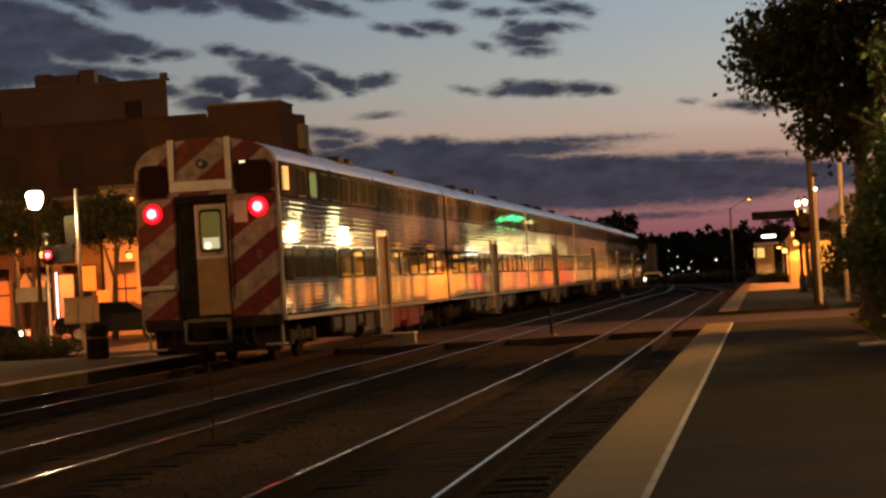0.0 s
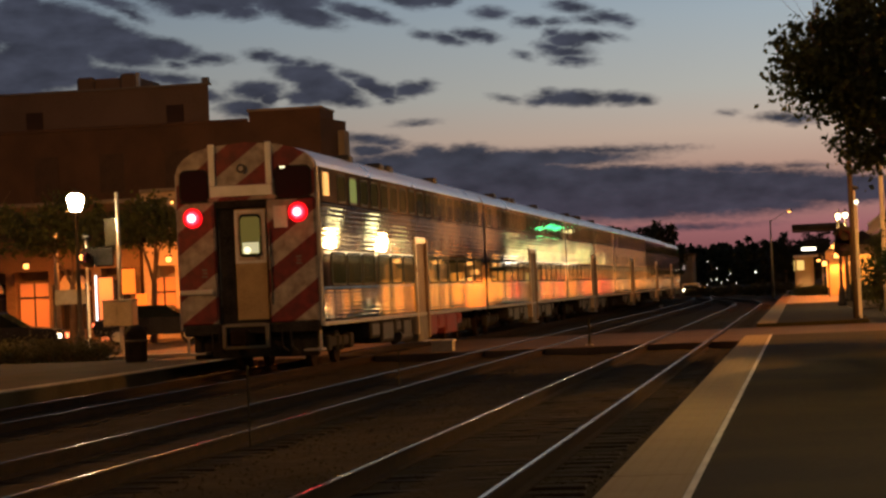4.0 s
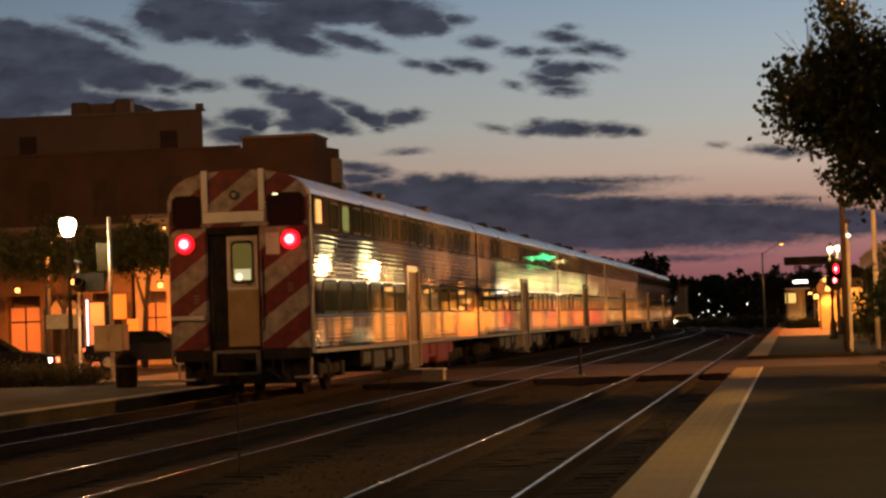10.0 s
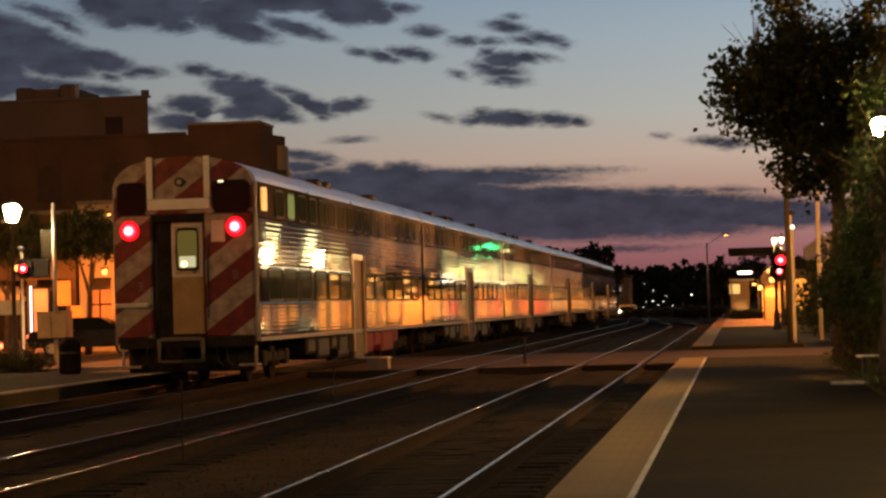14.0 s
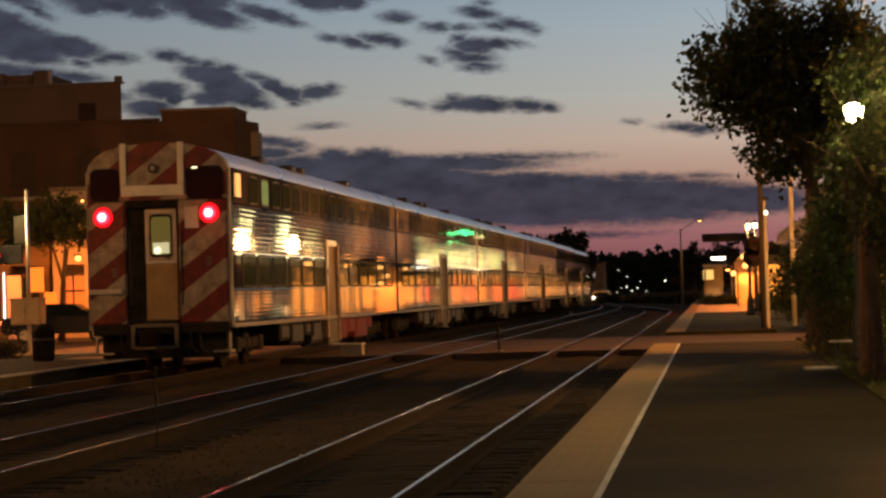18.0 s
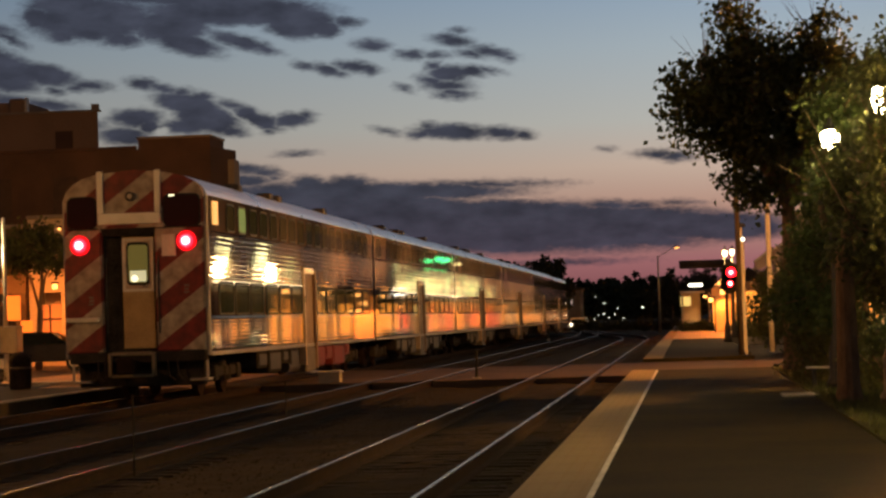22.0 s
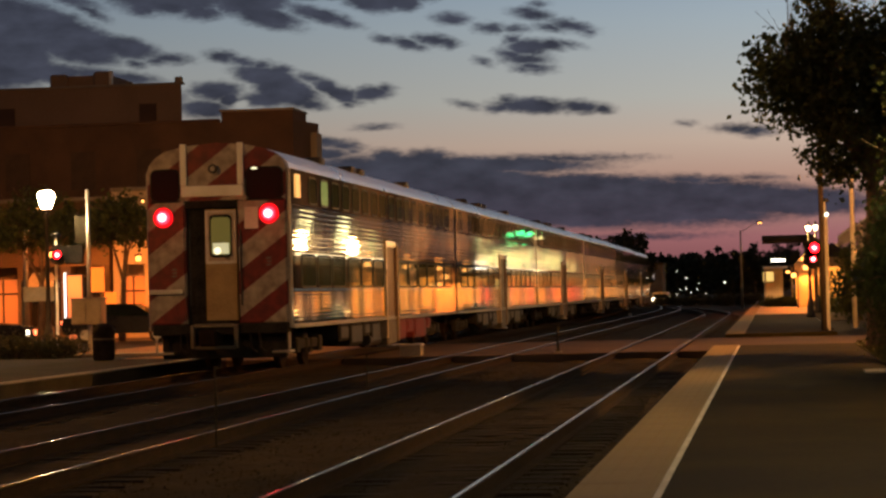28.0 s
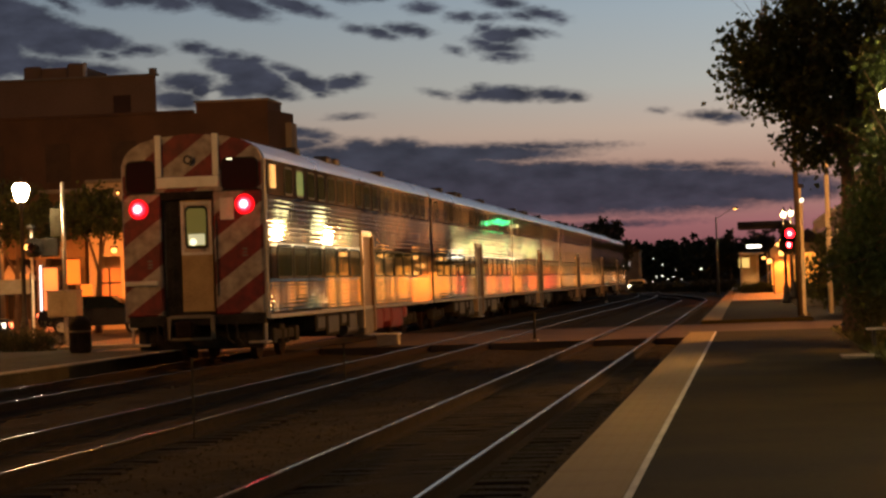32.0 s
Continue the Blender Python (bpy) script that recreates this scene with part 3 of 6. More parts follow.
def sky_dome():
    b = Build()
    n, rings = 192, 16
    for k in range(rings):
        a = -0.03 + (math.pi / 2 + 0.03) * k / rings
        for i in range(n):
            w = 2 * math.pi * i / n
            b.v.append((3000 * math.cos(a) * math.cos(w), 3000 * math.cos(a) * math.sin(w), 3000 * math.sin(a)))
    b.v.append((0, 0, 3000))
    for k in range(rings - 1):
        for i in range(n):
            j = (i + 1) % n
            b.f.append((k * n + i, (k + 1) * n + i, (k + 1) * n + j, k * n + j))
    t = (rings - 1) * n
    for i in range(n):
        b.f.append((t + i, len(b.v) - 1, t + (i + 1) % n))
    # one material for each sector, which holds only the clouds that reach into it
    borders = [-15.0, -13.125, -11.25, -9.375, -7.5, -5.625, -1.875]
    clouds = HIGH_LEFT + LEFT_BANK + MIDDLE_LEFT + SMALL_PUFFS + CENTRE_PUFFS + LOW_PUFFS + LOW_BANK
    mats = []
    for k in range(len(borders) + 1):
        low = radians(borders[k - 1]) - 0.012 if k else -9
        high = radians(borders[k]) + 0.012 if k < len(borders) else 9
        mats.append(sky_material([[p for p in bank if p[0] + p[2] > low and p[0] - p[2] < high] for bank in (clouds, GAPS)]))
    for f in b.f:
        x = sum(b.v[i][0] for i in f) / len(f)
        y = sum(b.v[i][1] for i in f) / len(f)
        u = math.degrees(math.atan2(x, y))
        b.m.append(sum(u > e for e in borders))
    return structure("backdrop", b, mats, "blue dusk sky with dark drifting clouds over a pink horizon", "sky", smooth=True)


backdrop = sky_dome()

# ---- ground ----
TRACKS = (-3.12, -7.18, -11.45)
RING = [(2950 * math.cos(2 * math.pi * i / 64), 2950 * math.sin(2 * math.pi * i / 64)) for i in range(64)]
b = Build()
b.v = [(x, y, -0.32) for x, y in RING]
b.f = [tuple(range(64))]
structure("ground", b, M["earth"], "dark bare earth and verge reaching the horizon", "ground")


def bend(y):
    """Sideways shift of the tracks, which swing to the left far ahead."""
    return -0.00055 * max(0.0, y - 150) ** 2


def swing(y):
    """Sideways shift of the track by the platform, which crosses over to the left."""
    k = min(max((y - 135) / 72, 0.0), 1.0)
    return -4.0 * k * k * (3 - 2 * k) - 0.3 * k + bend(y) * 0.6


def ballast_bed():
    b = Build()
    xs = [-13.55 + 0.36 * i for i in range(34)]
    xs[-1] = -1.58
    ys = [-10 + 0.7 * i for i in range(110)] + [67 + 6 * i for i in range(1, 40)]
    rnd = random.Random(4)
    for y in ys:
        for x in xs:
            z = -0.17 - 0.05 * min(abs(x - t) / 1.0 for t in TRACKS) ** 2 * 0.25 + rnd.uniform(-0.02, 0.02)
            b.v.append((x + bend(y), y, max(z, -0.26)))
    w = len(xs)
    for j in range(len(ys) - 1):
        for i in range(w - 1):
            b.f.append((j * w + i, j * w + i + 1, (j + 1) * w + i + 1, (j + 1) * w + i))
    return structure("track_bed", b, M["ballast"], "dark crushed-stone ballast under three railway tracks", "ballast")


ballast_bed()


def loose_stones():
    b, rnd = Build(), random.Random(8)
    for _ in range(9000):
        y = 13 + 44 * rnd.random() ** 1.6
        x = rnd.uniform(-9.5, -1.65)
        s = rnd.uniform(0.008, 0.018)
        k = len(b.v)
        for dx, dy, dz in ((1, 0, 0), (-1, 0, 0), (0, 1, 0), (0, -1, 0), (0, 0, 1)):
            b.v.append((x + s * dx * rnd.uniform(0.7, 1.3), y + s * dy * rnd.uniform(0.7, 1.3), -0.18 + s * dz * rnd.uniform(0.8, 1.5)))
        b.f += [(k, k + 2, k + 4), (k + 2, k + 1, k + 4), (k + 1, k + 3, k + 4), (k + 3, k, k + 4)]
    return tagged(new("ballast_stones", b.mesh("ballast_stones", M["stone"])), "loose grey crushed stones between the rails", "ballast", kind="stuff")


loose_stones()


def railway_track(x, label, head, bend=bend):
    """Two rails with rusty webs and worn bright heads."""
    t = thing("railway_track", x, 0, 0, label, "railway track", "railway tracks")
    ys = [-10, 20, 45, 70, 100, 120] + [126 + 5 * i for i in range(50)]
    for side in (-0.752, 0.752):
        for name, prof, mat in (
            ("rail_web", [(-0.07, -0.17), (0.07, -0.17), (0.07, -0.155), (0.012, -0.135), (0.012, -0.045), (0.036, -0.035), (0.036, -0.012), (-0.036, -0.012), (-0.036, -0.035), (-0.012, -0.045), (-0.012, -0.135), (-0.07, -0.155)], M["rust"]),
            ("rail_head", [(-0.036, -0.012), (0.036, -0.012), (0.036, -0.006), (0.029, -0.002), (-0.029, -0.002), (-0.036, -0.006)], M["rust"]),
            ("worn_strip", [(-0.019, -0.002), (0.017, -0.002), (0.016, 0.0), (-0.018, 0.0)], head),
        ):
            b = Build()
            for y in ys:
                b.v += [(side + px + bend(y), y, pz) for px, pz in prof]
            n = len(prof)
            for j in range(len(ys) - 1):
                b.f += [(j * n + (i + 1) % n, j * n + i, (j + 1) * n + i, (j + 1) * n + (i + 1) % n) for i in range(n)]
            part(name, b, mat, t)
    return t


tracks = [
    railway_track(TRACKS[0], "straight steel track with bright worn rails beside the platform", M["rail_top"], swing),
    railway_track(TRACKS[1], "empty middle steel track on dark ballast", M["rail_worn"]),
    railway_track(TRACKS[2], "far steel track with the train standing on it", M["rail_worn"]),
]
_b = Build().box(-1.28, 1.28, -0.115, 0.115, -0.34, -0.172, bevel=0.012)
_tie = _b.mesh("tie", M["tie"])
for k, tr in enumerate(tracks):
    for i in range(86 if k == 0 else 70):
        y = (11 if k == 0 else 14) + 0.53 * i
        if 56.5 < y < 72.5:
            continue
        o = new("tie", _tie)
        o.parent = tr
        o.matrix_basis = pose(random.uniform(-0.03, 0.03), y, random.uniform(-0.006, 0.006), 0, 0, random.uniform(-0.6, 0.6))
    b = Build()
    for i in range(170):
        y = 73 + 0.53 * i
        dx = swing(y) if k == 0 else bend(y)
        b.box(-1.28 + dx, 1.28 + dx, y - 0.115, y + 0.115, -0.34, -0.172)
    tagged(part("far_tie", b, M["tie"], tr), kind="stuff")


def crossing_road():
    """The street that crosses the tracks on panels between the rails."""
    b = Build()
    edges = [-13.6]
    for c in sorted(TRACKS):
        for s in (-0.752, 0.752):
            edges += [c + s - 0.10, c + s + 0.10]
    edges += [30.0]
    for a, c in zip(edges[0::2], edges[1::2]):
        b.box(a, c, 57.2, 71.5, -0.3, -0.012, bevel=0.01)
    return structure("road", b, M["road"], "worn asphalt street crossing level with the rails", "road")


crossing_road()


def platform():
    """Asphalt platform in two lengths on both sides of the crossing."""
    for name, y0, y1 in (("pavement", -12, 57.2), ("pavement", 71.5, 121)):
        b = Build().box(-1.42, 1.95, y0, y1, -0.3, 0.1, bevel=0.015)
        structure(name, b, M["platform"], "dark asphalt railway platform with a low edge", "platform")


platform()
b = Build().box(-1.42, 5.0, 121, 235, -0.3, 0.1, bevel=0.015)
structure("pavement", b, M["concrete"], "pale concrete platform in front of the station", "platform")


def tactile_strip():
    t = thing("tactile_strip", 0, 0, 0, "worn yellow tactile warning strip along the platform edge", "warning strip", kind="structure")
    panel = Build().box(-1.42, -0.83, 0.001, 1.219, 0.098, 0.109)
    for i in range(5):
        for j in range(10):
            x, y = -1.36 + 0.118 * i, 0.07 + 0.12 * j
            k = len(panel.v)
            panel.v += [(x - 0.022, y - 0.022, 0.109), (x + 0.022, y - 0.022, 0.109), (x + 0.022, y + 0.022, 0.109), (x - 0.022, y + 0.022, 0.109), (x, y, 0.112)]
            panel.f += [(k, k + 1, k + 4), (k + 1, k + 2, k + 4), (k + 2, k + 3, k + 4), (k + 3, k, k + 4)]
    me = panel.mesh("tactile_tile", M["tactile"])
    for i in range(47):
        o = new("tactile_tile", me)
        o.parent = t
        o.matrix_basis = pose(0, 0.0 + 1.22 * i - 0.2, random.uniform(-0.001, 0.001))
    b = Build()
    for i in range(100):
        b.box(-1.42, -0.83, 71.6 + 1.22 * i, 72.8 + 1.22 * i, 0.098, 0.109)
    tagged(part("far_tile", b, M["tactile"], t), kind="stuff")
    b = Build().box(-0.826, -0.775, -2, 57.1, 0.09, 0.1045)
    part("edge_line", b, M["white_line"], t, "faded white line behind the strip")
    return t


tactile_strip()

b = Build().box(1.45, 2.05, 37.5, 38.6, 0.0, 0.125, bevel=0.01)
structure("concrete_pad", b, M["concrete"], "small pale concrete pad at the platform's back edge", "pad")
b = Build().box(1.95, 40, -12, 57.1, -0.3, 0.12)
structure("lawn", b, M["lawn"], "dark lawn behind the platform", "lawn")


def grass():
    b, rnd = Build(), random.Random(3)
    for _ in range(14000):
        x, y = 1.96 + 3.2 * rnd.random(), 20 + 35 * rnd.random()
        h, w = rnd.uniform(0.04, 0.11), rnd.uniform(0.008, 0.016)
        a = rnd.uniform(0, 6.28)
        k = len(b.v)
        c, s = math.cos(a) * w, math.sin(a) * w
        b.v += [(x - c, y - s, 0.12), (x + c, y + s, 0.12), (x + rnd.uniform(-0.04, 0.04), y + rnd.uniform(-0.04, 0.04), 0.12 + h)]
        b.f.append((k, k + 1, k + 2))
    tagged(new("grass", b.mesh("grass", M["grass"])), "short green grass on the verge under the lamps", "grass", kind="stuff")


grass()

# the far side: low platform, street and pavement
b = Build().box(-17.2, -13.6, -12, 56.8, -0.3, 0.1, bevel=0.02)
structure("pavement", b, M["old_concrete"], "narrow dark concrete platform on the far side of the tracks", "platform")
b = Build().box(-13.86, -13.58, -12, 56.6, 0.098, 0.125, bevel=0.01)
structure("kerb", b, M["concrete"], "pale concrete edge along the far platform", "kerb")
b = Build().box(-75, -17.2, -12, 300, -0.3, 0.03)
structure("road", b, M["asphalt"], "dark asphalt street beside the railway", "road")
b = Build().box(-17.2, -13.6, 71.8, 300, -0.3, 0.1, bevel=0.02)
structure("pavement", b, M["old_concrete"], "pavement beyond the street crossing", "pavement")
b = Build().box(-17.2, -13.6, 56.8, 71.8, -0.3, 0.015)
structure("road", b, M["paving"], "reddish paved street leading off the crossing", "road")
b = Build().box(-20.6, -17.2, 63.2, 82, -0.3, 0.045, bevel=0.01)
structure("pavement", b, M["paving"], "reddish brick pavement in lamp light", "pavement")
b = Build().box(-20.6, -14.2, 62.7, 63.2, -0.3, 0.11, bevel=0.02)
structure("kerb", b, M["concrete"], "pale concrete kerb at the street corner", "kerb")


# ---- the train ----
CAR_PITCH, CAR_LEN = 25.9, 25.5
SIDE, SILL, EAVE, TOP = 1.5, 0.95, 4.27, 4.83


def ribbed_side(y_from, y_to, low, high):
    """Stainless side: fluted bands with flat window bands between."""
    prof = [(SIDE, SILL)]
    z = SILL

    def flutes(z0, z1, pitch, crown):
        k = int((z1 - z0) / pitch)
        for i in range(k):
            a = z0 + (z1 - z0) * i / k
            p = (z1 - z0) / k
            w = p - 0.026
            prof.extend([(SIDE + crown * (1 - (2 * s / 8 - 1) ** 2), a + 0.003 + w * s / 8) for s in range(9)])
            prof.extend([(SIDE - 0.012, a + p - 0.018), (SIDE - 0.012, a + p - 0.004)])

    flutes(SILL + 0.04, 1.70, 0.085, 0.0002)
    prof.extend([(SIDE, 1.71), (SIDE, 2.48)])
    flutes(2.50, 3.50, 0.105, 0.0006)
    prof.extend([(SIDE, 3.52), (SIDE, 4.2)])
    prof.extend([(SIDE, EAVE - 0.012), (SIDE - 0.05, EAVE)])
    prof = [p for p in prof if low <= p[1] <= high]
    b = Build()
    n = len(prof)
    ys = [y_from, y_to]
    for y in ys:
        b.v += [(x, y, zz) for x, zz in prof]
    b.f = [(i, i + n, i + n + 1, i + 1) for i in range(n - 1)]
    return b


def roof_outline():
    right = [(SIDE - 0.03, EAVE), (SIDE - 0.06, EAVE + 0.1), (SIDE - 0.13, EAVE + 0.2), (SIDE - 0.27, EAVE + 0.31), (SIDE - 0.5, EAVE + 0.41), (SIDE - 0.8, EAVE + 0.48), (0.4, TOP - 0.03), (0.0, TOP)]
    return right + [(-x, z) for x, z in right[-2::-1]]


def round_rect(w, h, r):
    """Corner points of a rounded rectangle in y and z."""
    pts = []
    for cy, cz, a in ((w / 2 - r, -h / 2 + r, -90), (w / 2 - r, h / 2 - r, 0), (-w / 2 + r, h / 2 - r, 90), (-w / 2 + r, -h / 2 + r, 180)):
        pts += [(cy + r * math.cos(radians(a + 22.5 * i)), cz + r * math.sin(radians(a + 22.5 * i))) for i in range(5)]
    return pts


def window_unit(w, h, side, r, mat):
    """A rounded window: black rubber gasket standing proud of its glass."""
    inner, outer = round_rect(w, h, r), round_rect(w + 2 * side, h + 0.09, r + 0.04)
    fr, gl, n = Build(), Build(), len(inner)
    fr.v = [(0.016, y, z) for y, z in inner] + [(0.016, y, z) for y, z in outer] + [(0.0, y, z) for y, z in outer] + [(0.004, y, z) for y, z in inner]
    for i in range(n):
        j = (i + 1) % n
        fr.f += [(i, n + i, n + j, j), (n + i, 2 * n + i, 2 * n + j, n + j), (3 * n + i, i, j, 3 * n + j)]
    fr.m = [0] * len(fr.f)
    gl.v = [(0.006, y, z) for y, z in inner] + [(-0.01, y, z) for y, z in inner]
    gl.f = [tuple(range(n)), tuple(range(2 * n - 1, n - 1, -1))] + [(i, n + i, n + (i + 1) % n, (i + 1) % n) for i in range(n)]
    gl.m = [0] * len(gl.f)
    return fr.mesh("window_gasket", M["rubber"]), gl.mesh("pane", mat)


LOW_WIN = window_unit(1.5, 0.64, 0.06, 0.14, M["train_glass"])
HIGH_WIN = window_unit(0.86, 0.54, 0.02, 0.12, M["train_glass"])
LIT_WIN = window_unit(0.86, 0.54, 0.02, 0.12, M["lit_green"])


def bogie_meshes():
    f = Build()
    f.box(1.02, 1.16, -1.25, 1.25, 0.40, 0.62, bevel=0.03).box(-1.16, -1.02, -1.25, 1.25, 0.40, 0.62, bevel=0.03)
    f.box(-1.1, 1.1, -0.25, 0.25, 0.42, 0.75, bevel=0.04)
    for y in (-1.25, 1.25):
        f.box(1.0, 1.2, y - 0.2, y + 0.2, 0.32, 0.66, bevel=0.03).box(-1.2, -1.0, y - 0.2, y + 0.2, 0.32, 0.66, bevel=0.03)
    for y in (-0.28, 0.28):
        f.tube((1.1, y, 0.3), (1.1, y, 0.62), 0.09, n=8)
    w = Build()
    for s in (-1, 1):
        w.tube((s * 0.70, 0, 0.43), (s * 0.83, 0, 0.43), 0.43, n=24)
        w.tube((s * 0.83, 0, 0.43), (s * 0.9, 0, 0.43), 0.14, n=12)
    w.tube((-0.7, 0, 0.43), (0.7, 0, 0.43), 0.08, n=8)
    return f.mesh("bogie_frame", M["black"]), w.mesh("wheelset", M["rust"])


BOGIE, WHEELS = bogie_meshes()


def rail_car(index, label, shift=0.0, turn=0.0):
    y0 = 48.15 + CAR_PITCH * index
    car = thing("gallery_rail_car", TRACKS[2] + shift, y0, 0, label, "rail car", "coupled cars of the train", rz=turn)
    L = CAR_LEN
    part("side_panel", ribbed_side(0.0, 11.98, 0.0, 2.96), M["stainless"], car, "fluted stainless steel side")
    part("side_panel", ribbed_side(13.62, L, 0.0, 2.96), M["stainless"], car, "fluted stainless steel side")
    part("upper_side_panel", ribbed_side(0.0, L, 2.93, 9), M["stainless"], car, "fluted stainless steel side")
    shell = Build()
    shell.box(-SIDE - 0.1, SIDE - 0.2, 0.06, L, SILL, EAVE - 0.01)
    part("shell", shell, M["dull_steel"], car)
    r = Build().slab_y(roof_outline(), 0.0, L)
    part("roof", r, M["roof_steel"], car, "smooth pale metal roof")
    for y in (5.2, 9.3, 10.6, 18.0):
        part("roof_vent", Build().box(0.78, 1.16, y, y + 0.5, TOP - 0.3, TOP - 0.04, bevel=0.04), M["dark_metal"], car)
    part("eave_strip", Build().box(SIDE - 0.055, SIDE - 0.03, 0, L, EAVE - 0.03, EAVE + 0.01), M["roof_steel"], car)
    part("sill_strip", Build().box(SIDE - 0.02, SIDE + 0.015, 0, L, SILL - 0.06, SILL + 0.03, bevel=0.008), M["dull_steel"], car)
    # windows, two storeys
    for y in (1.7, 3.5, 5.3, 7.3, 9.1, 10.85, 14.8, 16.6, 18.4, 20.2, 22.0, 23.8):
        w = new("window_gasket", LOW_WIN[0])
        w.parent, w.matrix_basis = car, pose(SIDE, y, 2.10)
        p = new("pane", LOW_WIN[1])
        p.parent = w
    for k in range(17):
        y = 2.35 + 1.34 * k
        if index and k == 0:
            y = 1.1
        kind = LIT_WIN if index == 0 and k == 1 else HIGH_WIN
        w = new("window_gasket", kind[0])
        w.parent, w.matrix_basis = car, pose(SIDE, y, 3.86)
        p = new("pane", kind[1])
        p.parent = w
    # middle doorway with steps down to the platform
    d = part("door_frame", Build().box(SIDE - 0.2, SIDE + 0.035, 11.86, 12.02, 0.42, 2.96, bevel=0.01), M["door_tan"], car, "pale doorway jamb")
    part("door_lintel", Build().box(SIDE - 0.2, SIDE + 0.035, 12.02, 13.5, 2.8, 2.96, bevel=0.01), M["door_tan"], d)
    part("door_jamb", Build().box(SIDE - 0.2, SIDE + 0.06, 13.5, 13.72, 0.3, 2.9, bevel=0.02), M["door_dark"], d, "dark brown doorway post")
    for k in (0, 1):
        leaf = Build().box(SIDE - 0.06, SIDE - 0.012, 12.03 + 0.73 * k, 12.75 + 0.73 * k, 0.5, 2.8, bevel=0.006)
        part("door_leaf", leaf, M["door_dark"], d)
    part("step_well", Build().box(SIDE - 0.4, SIDE + 0.02, 12.0, 13.5, 0.24, SILL - 0.065, bevel=0.03), M["grimy_steel"], d, "grimy step well under the doorway")
    part("step_tread", Build().box(SIDE - 0.3, SIDE + 0.1, 12.08, 13.42, 0.2, 0.24, bevel=0.01), M["dull_steel"], d)
    # underframe
    boxes = [(5.7, 1.2, 0.42), (7.1, 1.7, 0.55), (9.0, 0.9, 0.36), (10.1, 1.4, 0.5), (14.3, 1.5, 0.56), (15.95, 1.2, 0.4), (17.3, 2.2, 0.58), (19.7, 0.8, 0.34)]
    for y, w, h in boxes:
        red = index == 0 and y > 14
        eq = part("equipment_box", Build().box(0.55, SIDE - 0.1, y, y + w, SILL - 0.06 - h, SILL - 0.06, bevel=0.03), M["red_paint" if red else "black"], car, "dull red underfloor equipment box" if red else "")
        part("hatch", Build().box(SIDE - 0.1, SIDE - 0.075, y + 0.12, y + w - 0.12, SILL - h + 0.02, SILL - 0.14, bevel=0.008), M["red_paint" if red else "dark_metal"], eq)
    part("air_tank", Build().tube((SIDE - 0.25, 10.0, 0.42), (SIDE - 0.25, 11.7, 0.42), 0.16, n=14), M["dark_metal"], car)
    part("centre_sill", Build().box(-0.4, 0.4, 0.3, L - 0.3, 0.62, SILL - 0.01), M["black"], car)
    for y in (3.2, L - 3.2):
        bo = new("bogie_frame", BOGIE)
        bo.parent, bo.matrix_basis = car, pose(0, y, 0)
        for dy in (-1.25, 1.25):
            w = new("wheelset", WHEELS)
            w.parent, w.matrix_basis = bo, pose(0, dy, 0)
    # passage to the next car
    if index < 5:
        part("diaphragm", Build().box(-0.75, 0.75, L, CAR_PITCH, 1.1, 3.6, bevel=0.04), M["black"], car, "black rubber passage between cars")
    return car


cars = [rail_car(0, "stainless double-deck rail car with red striped end and tail lamps")]
for i in range(1, 5):
    cars.append(rail_car(i, "fluted stainless steel double-deck rail car coupled in the train", -0.1 if i == 4 else 0.0, 0.25 if i == 4 else 0.0))
cars.append(rail_car(5, "fluted stainless steel rail car leading into the far bend", -0.5, 0.1))


def rounded(x0, x1, z0, z1, r):
    """Outline of a rectangle with round corners, for slab_y."""
    pts = []
    for cx, cz, a in ((x1 - r, z0 + r, -90), (x1 - r, z1 - r, 0), (x0 + r, z1 - r, 90), (x0 + r, z0 + r, 180)):
        for i in range(6):
            w = radians(a + 18 * i)
            pts.append((cx + r * math.cos(w), cz + r * math.sin(w)))
    return pts


